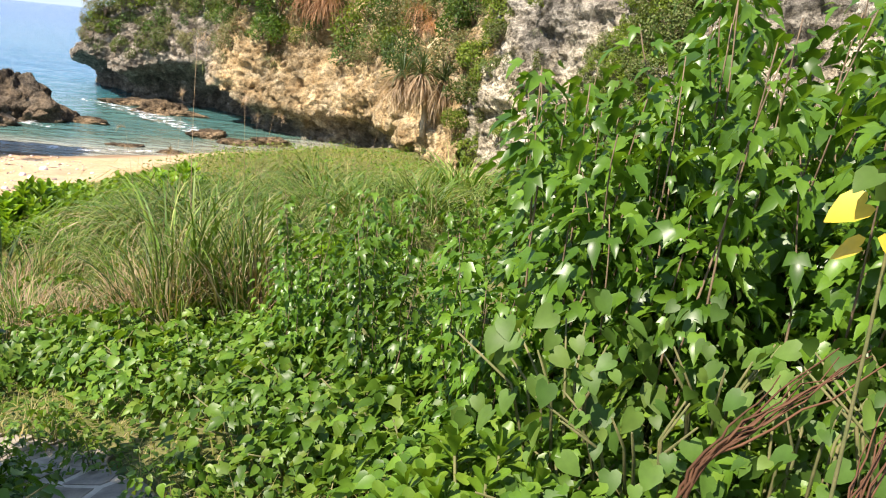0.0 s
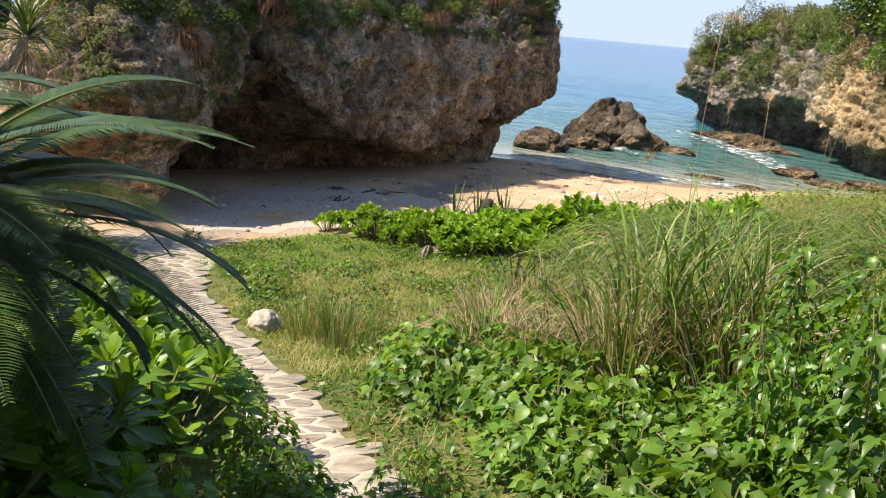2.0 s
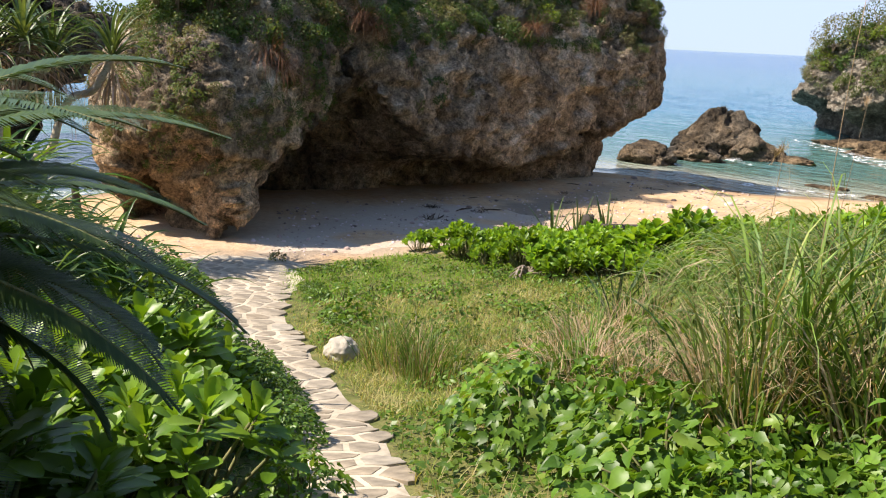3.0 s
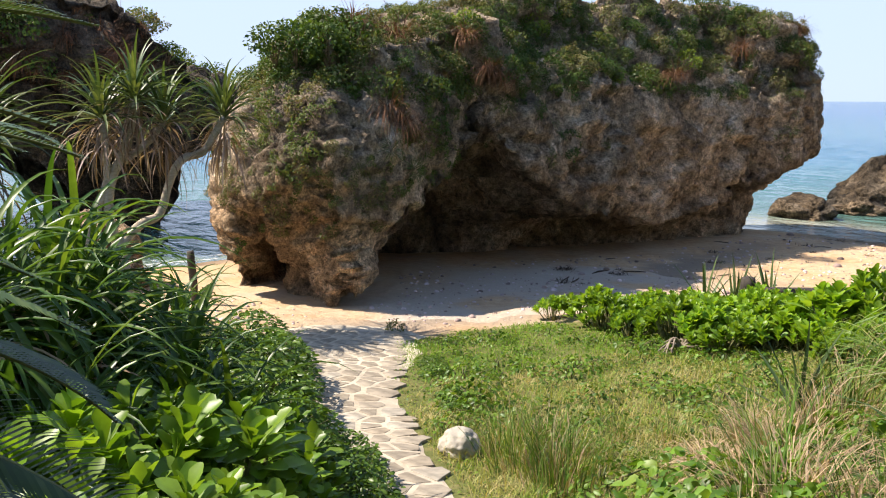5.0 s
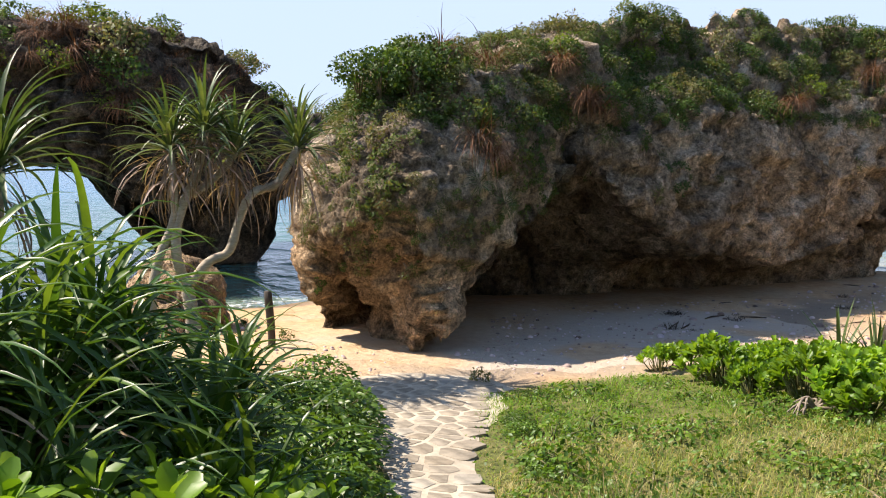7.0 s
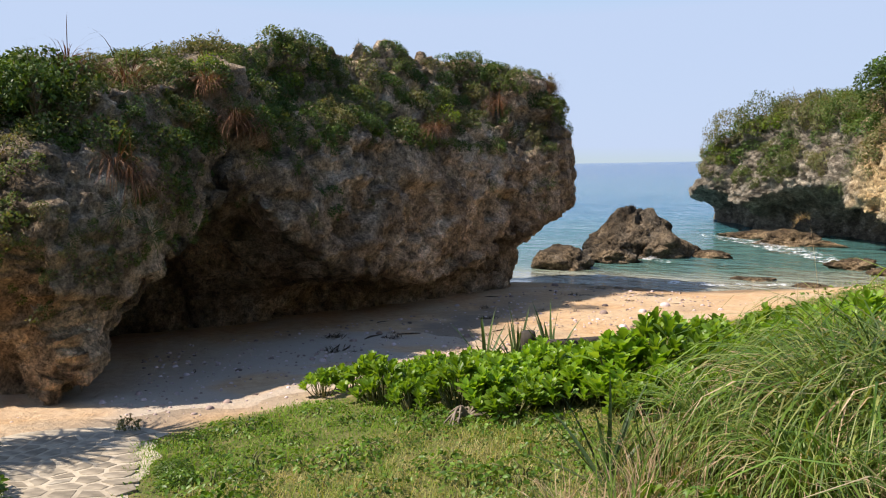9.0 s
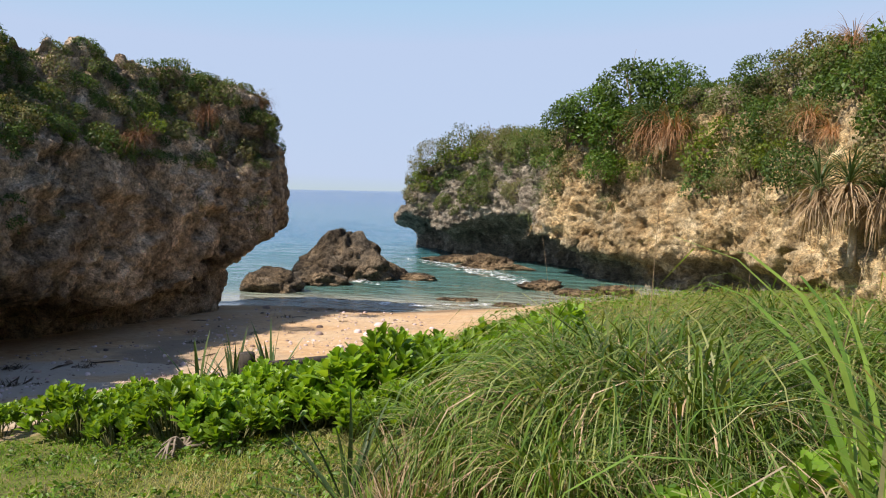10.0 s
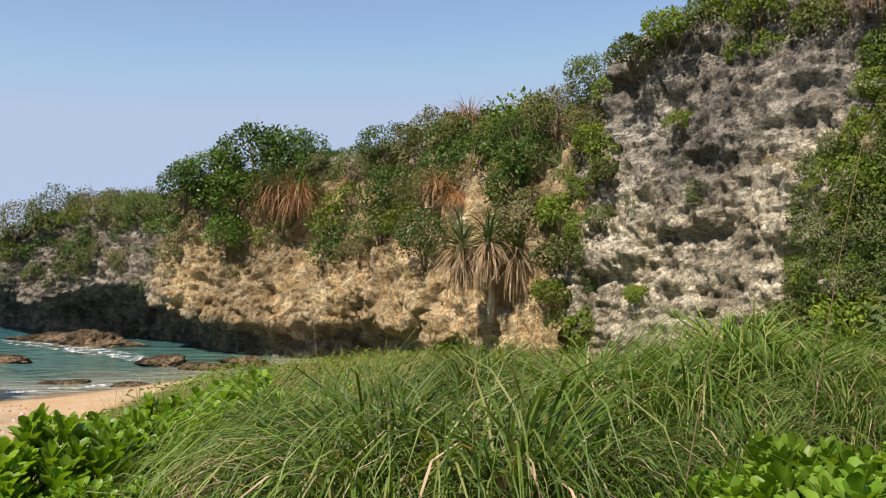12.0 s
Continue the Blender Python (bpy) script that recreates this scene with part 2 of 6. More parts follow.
G_DRY = leaf_material("dry_blade", [(0.45, 0.37, 0.2), (0.35, 0.275, 0.145), (0.57, 0.49, 0.3)], 0.25, 0.7, 0.2)
G_RUST = leaf_material("rusty_frond", [(0.13, 0.065, 0.03), (0.22, 0.12, 0.055), (0.09, 0.05, 0.025), (0.3, 0.19, 0.1)], 0.15, 0.75, 0.2)
G_PALE = leaf_material("bleached_dead_leaf", [(0.34, 0.27, 0.18), (0.24, 0.18, 0.11), (0.5, 0.43, 0.32), (0.14, 0.1, 0.065)], 0.2, 0.7, 0.2)
G_ORANGE = leaf_material("orange_dead_frond", [(0.44, 0.29, 0.13), (0.34, 0.2, 0.09), (0.56, 0.41, 0.22)], 0.25, 0.7, 0.2)
G_ROUND = leaf_material("round_bush_leaf", [(0.05, 0.12, 0.014), (0.085, 0.19, 0.02), (0.14, 0.26, 0.032)], 0.35, 0.38, 0.35)
G_FRINGE = leaf_material("fresh_grass_blade", [(0.1, 0.26, 0.015), (0.16, 0.34, 0.022), (0.22, 0.38, 0.04)], 0.4, 0.55, 0.2)
G_LEDGE = leaf_material("ledge_shrub_leaf", [(0.09, 0.17, 0.018), (0.15, 0.26, 0.025), (0.24, 0.34, 0.045), (0.07, 0.13, 0.018)], 0.4, 0.5, 0.25)
G_STRAP = leaf_material("strap_leaf", [(0.035, 0.1, 0.014), (0.06, 0.145, 0.02), (0.12, 0.22, 0.03)], 0.36, 0.36, 0.35)
G_PANDAN = leaf_material("screw_pine_leaf", [(0.045, 0.095, 0.03), (0.075, 0.145, 0.04), (0.15, 0.22, 0.07)], 0.28, 0.42)
G_CYCAD = leaf_material("cycad_leaflet", [(0.028, 0.064, 0.012), (0.042, 0.09, 0.017), (0.07, 0.118, 0.024)], 0.22, 0.42, 0.3)
G_LAWN = leaf_material("lawn_blade", [(0.14, 0.25, 0.025), (0.2, 0.32, 0.04), (0.3, 0.36, 0.08), (0.5, 0.43, 0.19)], 0.38, 0.6, 0.2, 0.5, (0.5, 0.43, 0.21))
G_CLIFF = leaf_material("cliff_shrub_leaf", [(0.055, 0.108, 0.022), (0.09, 0.155, 0.032), (0.14, 0.205, 0.048), (0.18, 0.19, 0.08)], 0.35, 0.55, 0.25)
G_DARK = leaf_material("dark_shrub_leaf", [(0.035, 0.08, 0.014), (0.06, 0.125, 0.02), (0.09, 0.17, 0.025)], 0.32, 0.5, 0.3)
G_OLIVE = leaf_material("olive_shrub_leaf", [(0.09, 0.12, 0.04), (0.14, 0.175, 0.06), (0.2, 0.22, 0.085), (0.2, 0.17, 0.09)], 0.3, 0.6, 0.2)
M_STEM = plain_material("green_stem", (0.1, 0.13, 0.04), (0.2, 0.17, 0.08), 20)
M_TWIG = plain_material("brown_twig", (0.12, 0.08, 0.05), (0.26, 0.19, 0.12), 20)
M_BARK = plain_material("pale_ringed_bark", (0.3, 0.24, 0.17), (0.52, 0.44, 0.34), 14, 0.85, 0.6, 0.02, (1, 1, 4))
M_LOG = plain_material("weathered_dark_log", (0.03, 0.025, 0.02), (0.09, 0.075, 0.06), 12, 0.85, 0.7, 0.02, (1, 1, 0.2))
M_DRIFT = plain_material("driftwood", (0.13, 0.1, 0.07), (0.34, 0.28, 0.22), 12, 0.85, 0.6, 0.02)
M_WEED = plain_material("dry_seaweed", (0.03, 0.022, 0.015), (0.1, 0.07, 0.045), 25, 0.9, 0.5, 0.01)
M_STONE = plain_material("pale_limestone", (0.3, 0.27, 0.22), (0.48, 0.43, 0.35), 9, 0.85, 0.7, 0.02)


def paving_material():
    m, n, l, b = material("pale_flagstone", 0.85, 0.25)
    info = n.new("ShaderNodeObjectInfo")
    col = ramp(m, info.outputs["Random"], [(0.0, (0.29, 0.245, 0.185)), (0.35, (0.37, 0.315, 0.24)), (0.7, (0.33, 0.27, 0.195)), (1.0, (0.4, 0.355, 0.285))])
    col = mix(m, 1.0, col, ramp(m, noise_node(m, 11, 7, 0.65), [(0.3, grey(0.75)), (0.7, grey(1.12))]), "MULTIPLY")
    l.new(mix(m, 1.0, col, ramp(m, noise_node(m, 2.4, 6), [(0.35, grey(0.6)), (0.65, grey(1.2))]), "MULTIPLY"), b.inputs["Base Color"])
    l.new(bump(m, noise_node(m, 30, 6, 0.7), 0.35, 0.008), b.inputs["Normal"])
    return m


M_PEBBLE = leaf_material("shell_pebble", [(0.1, 0.08, 0.06), (0.32, 0.27, 0.21), (0.62, 0.57, 0.5), (0.2, 0.15, 0.1)], 0.0, 0.7, 0.3)
M_MORTAR = plain_material("sandy_mortar", (0.36, 0.3, 0.22), (0.52, 0.45, 0.35), 9, 0.9, 0.5, 0.02)


def rock_material(name, tones, warm, warm_low, warm_high, mask_scale=0.35, ledge=1.0, west=None, south=None, speck_shade=1.0, blotch=0.42):
    """Pitted coral limestone: grey weathered skin, with fresh ochre rock between two heights."""
    m, n, l, b = material(name, 0.9, 0.2)
    co = n.new("ShaderNodeTexCoord")
    sep = n.new("ShaderNodeSeparateXYZ")
    l.new(co.outputs["Object"], sep.inputs[0])
    patches = noise_node(m, mask_scale, 5, 0.6)
    mid = noise_node(m, 1.6, 8, 0.68, (1, 1, ledge))
    fine = noise_node(m, 9.0, 8, 0.7, (1, 1, ledge))
    skin = ramp(m, mid, [(0.3, tones[0]), (0.45, tones[1]), (0.58, tones[2]), (0.75, tones[3])])
    fresh = ramp(m, mid, [(0.3, warm[0]), (0.5, warm[1]), (0.72, warm[2])])
    lift = math_node(m, "ADD", sep.outputs["Z"], math_node(m, "MULTIPLY", math_node(m, "SUBTRACT", patches, 0.5), 6.0))
    top = ramp(m, math_node(m, "DIVIDE", lift, 12.0), [(warm_low / 12 - 0.04, grey(0)), (warm_low / 12 + 0.04, grey(1)), (warm_high / 12 - 0.05, grey(1)), (warm_high / 12 + 0.05, grey(0))])
    if west:
        way = math_node(m, "ADD", sep.outputs["X"], math_node(m, "MULTIPLY", patches, 4.0))
        top = math_node(m, "MULTIPLY", top, ramp(m, math_node(m, "DIVIDE", math_node(m, "SUBTRACT", way, west), 4.0), [(0.3, grey(0)), (0.6, grey(1))]))
    if south:
        way = math_node(m, "ADD", sep.outputs["Y"], math_node(m, "MULTIPLY", patches, 4.0))
        top = math_node(m, "MULTIPLY", top, ramp(m, math_node(m, "DIVIDE", math_node(m, "SUBTRACT", way, south), 4.0), [(0.3, grey(1)), (0.75, grey(0.15))]))
    col = mix(m, top, skin, fresh)
    vor = n.new("ShaderNodeTexVoronoi")
    vor.inputs["Scale"].default_value = 5.5
    warp = n.new("ShaderNodeVectorMath")
    warp.operation = "ADD"
    l.new(co.outputs["Object"], warp.inputs[0])
    tex = n.new("ShaderNodeTexNoise")
    tex.inputs["Scale"].default_value, tex.inputs["Detail"].default_value = 2.5, 4
    l.new(co.outputs["Object"], tex.inputs["Vector"])
    l.new(tex.outputs["Color"], warp.inputs[1])
    l.new(warp.outputs[0], vor.inputs["Vector"])
    pits = ramp(m, vor.outputs["Distance"], [(0.05, grey(0.0)), (0.5, grey(1.0))])
    # Speckle; fine, small and grit also drive the bump, colouring pit shade in.
    col = mix(m, 0.75 * speck_shade, col, ramp(m, fine, [(0.36, grey(0.35)), (0.5, grey(0.95)), (0.64, grey(1.5))]), "MULTIPLY")
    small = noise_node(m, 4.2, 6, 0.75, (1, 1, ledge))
    col = mix(m, speck_shade, col, ramp(m, small, [(0.36, grey(0.35)), (0.48, grey(0.95)), (0.66, grey(1.25))]), "MULTIPLY")
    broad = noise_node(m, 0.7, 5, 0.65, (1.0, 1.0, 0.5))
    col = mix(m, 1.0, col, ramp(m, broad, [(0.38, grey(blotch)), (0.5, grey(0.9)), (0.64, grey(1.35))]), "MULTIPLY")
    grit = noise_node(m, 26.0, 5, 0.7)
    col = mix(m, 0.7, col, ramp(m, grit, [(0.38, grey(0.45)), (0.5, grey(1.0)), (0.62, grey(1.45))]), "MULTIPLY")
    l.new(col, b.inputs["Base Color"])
    n1 = bump(m, pits, 0.9, 0.1)
    n2 = bump(m, small, 0.9, 0.16, n1)
    l.new(bump(m, grit, 0.8, 0.03, bump(m, fine, 1.0, 0.09, n2)), b.inputs["Normal"])
    return m


GREYS = [(0.19, 0.134, 0.085), (0.41, 0.3, 0.2), (0.59, 0.462, 0.335), (0.76, 0.675, 0.56)]
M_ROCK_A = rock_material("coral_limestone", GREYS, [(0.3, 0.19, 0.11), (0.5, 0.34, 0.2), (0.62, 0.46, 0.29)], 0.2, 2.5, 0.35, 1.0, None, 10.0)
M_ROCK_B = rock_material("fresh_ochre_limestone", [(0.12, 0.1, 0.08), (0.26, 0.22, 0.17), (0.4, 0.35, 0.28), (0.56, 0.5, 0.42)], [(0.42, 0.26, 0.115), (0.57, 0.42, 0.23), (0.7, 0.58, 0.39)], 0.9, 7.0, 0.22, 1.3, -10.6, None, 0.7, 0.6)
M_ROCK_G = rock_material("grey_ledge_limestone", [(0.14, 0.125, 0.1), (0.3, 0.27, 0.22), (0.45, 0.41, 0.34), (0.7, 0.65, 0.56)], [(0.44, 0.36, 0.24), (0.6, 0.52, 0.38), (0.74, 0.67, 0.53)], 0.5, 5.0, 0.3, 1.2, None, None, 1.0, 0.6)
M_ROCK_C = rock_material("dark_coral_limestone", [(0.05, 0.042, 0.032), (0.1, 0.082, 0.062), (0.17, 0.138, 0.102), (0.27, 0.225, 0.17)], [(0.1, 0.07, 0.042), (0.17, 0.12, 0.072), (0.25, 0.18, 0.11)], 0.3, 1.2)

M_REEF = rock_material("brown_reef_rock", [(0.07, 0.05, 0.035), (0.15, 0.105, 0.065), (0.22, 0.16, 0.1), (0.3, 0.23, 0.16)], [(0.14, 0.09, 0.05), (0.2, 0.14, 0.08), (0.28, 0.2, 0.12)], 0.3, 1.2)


def ground_material():
    m, n, l, b = material("ground", 0.92, 0.15)
    at = n.new("ShaderNodeAttribute")
    at.attribute_name = "cover"
    sep = n.new("ShaderNodeSeparateColor")
    l.new(at.outputs["Color"], sep.inputs[0])
    fine, mid, wide = noise_node(m, 60, 5, 0.7), noise_node(m, 6, 6, 0.6), noise_node(m, 0.6, 4)
    sand = ramp(m, mid, [(0.3, (0.42, 0.26, 0.135)), (0.55, (0.55, 0.36, 0.2)), (0.8, (0.63, 0.455, 0.28))])
    sand = mix(m, ramp(m, wide, [(0.4, grey(0)), (0.7, grey(0.6))]), sand, (0.56, 0.46, 0.33))
    sand = mix(m, 1.0, sand, ramp(m, fine, [(0.3, grey(0.75)), (0.7, grey(1.12))]), "MULTIPLY")
    pebble = n.new("ShaderNodeTexVoronoi")
    pebble.inputs["Scale"].default_value = 22
    # Stone tones lowered so the gravelled sand carries extra shade.
    stones = ramp(m, pebble.outputs["Color"], [(0.2, (0.11, 0.095, 0.075)), (0.55, (0.24, 0.205, 0.165)), (0.85, (0.46, 0.41, 0.35))])
    sand = mix(m, math_node(m, "MULTIPLY", sep.outputs["Blue"], 0.85), sand, stones)
    sand = mix(m, sep.outputs["Green"], sand, mix(m, 1.0, sand, (0.5, 0.5, 0.52), "MULTIPLY"))
    soil = ramp(m, mid, [(0.3, (0.07, 0.075, 0.025)), (0.5, (0.12, 0.13, 0.04)), (0.75, (0.22, 0.17, 0.08))])
    l.new(mix(m, sep.outputs["Red"], sand, soil), b.inputs["Base Color"])
    n1 = bump(m, mid, 0.9, 0.07)
    l.new(bump(m, fine, 0.4, 0.012, n1), b.inputs["Normal"])
    return m


def water_material():
    m, n, l, b = material("sea_water", 0.08, 0.35)
    at = n.new("ShaderNodeAttribute")
    at.attribute_name = "sea_tone"
    sep = n.new("ShaderNodeSeparateColor")
    l.new(at.outputs["Color"], sep.inputs[0])
    patch = noise_node(m, 0.16, 5, 0.6, (0.5, 1.0, 1.0))
    d = math_node(m, "ADD", sep.outputs["Red"], math_node(m, "MULTIPLY", math_node(m, "SUBTRACT", patch, 0.5), 0.35))
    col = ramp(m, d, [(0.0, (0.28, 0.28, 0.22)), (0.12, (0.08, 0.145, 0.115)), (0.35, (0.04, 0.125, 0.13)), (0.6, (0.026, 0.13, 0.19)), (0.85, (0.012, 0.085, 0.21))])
    l.new(col, b.inputs["Base Color"])
    w1 = noise_node(m, 0.9, 4, 0.55, (0.7, 1.3, 1))
    w2 = noise_node(m, 5.0, 4, 0.6, (0.7, 1.3, 1))
    n1 = bump(m, w1, 1.0, 0.5)
    l.new(bump(m, w2, 0.6, 0.06, n1), b.inputs["Normal"])
    return m


def foam_material():
    m, n, l, b = material("sea_foam", 0.7, 0.3)
    b.inputs["Base Color"].default_value = (0.85, 0.87, 0.88, 1)
    t = n.new("ShaderNodeBsdfTransparent")
    x = n.new("ShaderNodeMixShader")
    l.new(ramp(m, noise_node(m, 3.0, 8, 0.7), [(0.5, grey(0)), (0.66, grey(0.85))]), x.inputs[0])
    l.new(t.outputs[0], x.inputs[1])
    l.new(b.outputs[0], x.inputs[2])
    l.new(x.outputs[0], n["Material Output"].inputs["Surface"])
    return m


M_GROUND, M_WATER, M_FOAM, M_PAVING = ground_material(), water_material(), foam_material(), paving_material()

# ---------------------------------------------------------------- ground
PATH = [(0.9, -4.0, 3.9), (0.3, -1.6, 3.45), (0.0, 0.0, 3.2), (0.1, 1.4, 2.95), (-0.3, 2.6, 2.68), (-1.4, 3.65, 2.38), (-2.2, 4.45, 2.16), (-3.45, 5.12, 1.84), (-4.85, 5.98, 1.42), (-6.4, 6.65, 1.18), (-8.6, 7.45, 1.02), (-10.25, 8.2, 0.96)]
SHORE = [(-12.3, 9.2, 0.8), (-15.8, 13.0, 0.55), (-15.0, 15.5, 0.48), (-12.0, 17.0, 0.45), (-15.8, 25.8, 0.14), (-10.0, 12.0, 0.85), (-9.0, 17.0, 0.55), (-11.8, 27.3, 0.03), (-8.8, 22.0, 0.42), (-21.0, 9.0, 0.03), (-17.0, 7.8, 0.55), (-27.0, 8.0, -1.0), (-12.0, 37.0, -1.2), (-20.0, 33.0, -1.2), (-14.5, 29.5, -0.35), (-7.5, 29.5, 0.25), (-22.0, 2.0, -0.2)]
BANK = [(-2.0, 6.8, 2.1), (-3.7, 10.0, 1.4), (-2.0, 13.0, 1.45), (0.0, 18.0, 1.6), (3.0, 15.0, 2.2), (1.0, 5.0, 2.75), (3.0, 3.0, 3.1), (6.0, 8.0, 3.4), (-7.0, 13.0, 1.1), (-5.0, 17.0, 0.95), (-5.5, 22.0, 0.75), (-3.0, 28.0, 0.9), (-8.0, 10.0, 1.05), (-5.5, 9.0, 1.25)]
LEFT = [(-2.6, 2.2, 2.75), (-4.6, 4.0, 1.85), (-7.6, 5.2, 1.4), (-11.0, 5.6, 1.3), (-14.0, 4.5, 1.0), (-9.0, 0.0, 2.6), (-4.0, -2.0, 3.4), (3.0, -4.0, 4.0), (-12.0, -6.0, 3.5)]
KNOTS = np.array(PATH + SHORE + BANK + LEFT)


def bend(r):
    return r * r * np.log(r + 1e-9)


def fit_ground():
    n = len(KNOTS)
    r = np.linalg.norm(KNOTS[:, None, :2] - KNOTS[None, :, :2], axis=2)
    q = np.c_[np.ones(n), KNOTS[:, :2]]
    a = np.block([[bend(r) + 0.15 * np.eye(n), q], [q.T, np.zeros((3, 3))]])
    return np.linalg.solve(a, np.r_[KNOTS[:, 2], np.zeros(3)])


GROUND_W = fit_ground()
CLIFF_X = [(-60, 9.0), (0, 9.0), (8, 7.0), (14, 4.2), (19, 2.6), (24, 0.8), (30, 0.2), (36, 0.5), (40, -2.0), (46, -8.0), (54, -14.0), (70, 200.0)]


def ground_z(x, y):
    x, y = np.broadcast_arrays(np.asarray(x, float), np.asarray(y, float))
    shape = x.shape
    cx, cy = np.clip(x.ravel(), -28, 7), np.clip(y.ravel(), -6, 38)
    r = np.sqrt((cx[:, None] - KNOTS[None, :, 0]) ** 2 + (cy[:, None] - KNOTS[None, :, 1]) ** 2)
    z = bend(r) @ GROUND_W[: len(KNOTS)] + np.c_[np.ones(len(cx)), cx, cy] @ GROUND_W[len(KNOTS) :]
    z = np.clip(z, -3.0, 5.0)
    away = np.hypot(x.ravel() - cx, y.ravel() - cy)
    edge = np.interp(y.ravel(), [p[0] for p in CLIFF_X], [p[1] for p in CLIFF_X])
    land = smooth(0, 8, x.ravel() - edge) * smooth(75, 60, y.ravel())
    z = z + (np.where(land > 0.5, 3.5, -4.0) - z) * smooth(0, 12, away)
    z = z + 0.045 * flat_noise(x.ravel(), y.ravel(), 1.1, 3) * smooth(40, 20, np.abs(y.ravel() - 12))
    return z.reshape(shape)


def zg(x, y):
    return float(ground_z(x, y))


SAND_Y = [-10, 4, 6.6, 7.6, 8.6, 10, 12.6, 16, 22, 28, 33, 40]
SAND_X = [-24, -17.5, -12.3, -10.6, -9.9, -10.15, -9.6, -9.0, -8.4, -7.6, -6.2, -6.0]


def cover(x, y):
    """1 on soil with plants, 0 on sand."""
    edge = np.interp(y, SAND_Y, SAND_X) + 0.35 * flat_noise(x, y, 1.5, 3)
    return smooth(-0.2, 0.2, x - edge)


def spaced(lo, hi, step, far):
    mid = np.arange(lo, hi + step / 2, step)
    out = step * np.cumsum(1.32 ** np.arange(1, 28))
    return np.r_[(lo - out[out < far])[::-1], lo - 0 * out[:0], mid, hi + out[out < far]]


def build_ground():
    xs, ys = spaced(-27, 6, 0.16, 4600), spaced(-5, 34, 0.16, 4600)
    x, y = np.meshgrid(xs, ys)
    z = ground_z(x, y)
    me = make_mesh("ground", np.stack([x, y, z], -1).reshape(-1, 3), grid_faces(len(ys), len(xs)), M_GROUND)
    c = cover(x, y)
    wet = smooth(0.22, 0.06, z + 0.06 * flat_noise(x, y, 2.0))
    # Gravel over the sand in the rock's shadow, darkened to deepen that shade.
    gravel_shade = smooth(3.4, 1.2, np.abs(x + 12.2 + 0.2 * (y - 13)) + 0.5 * np.abs(y - 13.5) * 0.5) * smooth(-0.45, 0.05, flat_noise(x, y, 1.3, 4))
    col = np.stack([c, wet, np.maximum(gravel_shade, 0.35 * smooth(0.1, 0.5, flat_noise(x, y, 0.9, 4))), np.ones_like(c)], -1)
    at = me.color_attributes.new("cover", "FLOAT_COLOR", "POINT")
    at.data.foreach_set("color", col.astype(np.float32).ravel())
    tagged(new("ground", me), "sandy beach rising to green grassy bank", "ground", kind="structure")


def build_sea():
    xs, ys = spaced(-60, 10, 0.5, 4700), spaced(-5, 75, 0.5, 4700)
    x, y = np.meshgrid(xs, ys)
    bed = ground_z(x, y)
    wave = (0.035 * np.sin(0.9 * y + 0.35 * x + 1.5 * flat_noise(x, y, 6.0)) + 0.05 * flat_noise(x, y, 2.2, 3)) * smooth(140, 60, np.hypot(x, y - 20)) * smooth(0.0, 0.8, -bed)
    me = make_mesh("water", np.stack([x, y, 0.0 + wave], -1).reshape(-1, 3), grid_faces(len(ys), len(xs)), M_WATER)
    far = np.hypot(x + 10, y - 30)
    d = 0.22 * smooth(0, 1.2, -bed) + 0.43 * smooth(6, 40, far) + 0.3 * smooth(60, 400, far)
    # Paler water south-west of the rock: bright sky reflection put into the colour.
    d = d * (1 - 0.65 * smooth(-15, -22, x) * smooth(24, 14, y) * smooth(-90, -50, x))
    at = me.color_attributes.new("sea_tone", "FLOAT_COLOR", "POINT")
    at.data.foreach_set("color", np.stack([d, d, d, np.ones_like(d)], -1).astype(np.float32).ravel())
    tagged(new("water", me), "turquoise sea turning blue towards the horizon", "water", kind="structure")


build_ground()
build_sea()


def foam_patch(points, width, seed):
    """A thin lacy sheet of foam along a line on the water."""
    g = np.random.default_rng(seed)
    p = spline(points, 40)
    t = np.gradient(p, axis=0)
    side = unit(np.stack([-t[:, 1], t[:, 0]], 1))
    w = width * (0.35 + 0.65 * np.abs(np.sin(np.linspace(0, np.pi, 40)))) * g.uniform(0.6, 1.2, 40)
    rows = []
    for k in np.linspace(-0.5, 0.5, 7):
        q = p + side * (w * k)[:, None]
        rows.append(np.c_[q, 0.1 + 0.05 * (1 - 4 * k * k) + np.maximum(ground_z(q[:, 0], q[:, 1]), 0)])
    v = np.concatenate(rows)
    tagged(new("foam", make_mesh("foam", v, grid_faces(7, 40), M_FOAM)), "white lacy foam of a breaking wave", "foam", "foam on the shore", "stuff")


foam_patch([(-18.5, 44.6), (-15.5, 42.0), (-12.5, 39.0), (-10.0, 35.8)], 1.5, 1)
foam_patch([(-14.5, 41.0), (-11.5, 38.0), (-9.8, 35.0)], 1.3, 2)
foam_patch([(-20.5, 7.0), (-20.2, 9.5), (-20.0, 11.0)], 1.0, 3)
foam_patch([(-21.5, 7.0), (-21.3, 10.0), (-21.0, 12.0)], 0.7, 4)
foam_patch([(-15.6, 28.3), (-13.5, 28.2), (-11.2, 28.6), (-9.5, 29.6)], 0.5, 5)
foam_patch([(-17.6, 36.0), (-15.9, 33.5), (-14.6, 33.0)], 0.7, 6)


# ---------------------------------------------------------------- rocks
def crest(q, scale, octaves=3):
    """Noise with sharp crests."""
    return 0.32 - np.abs(fbm(q, scale, octaves))


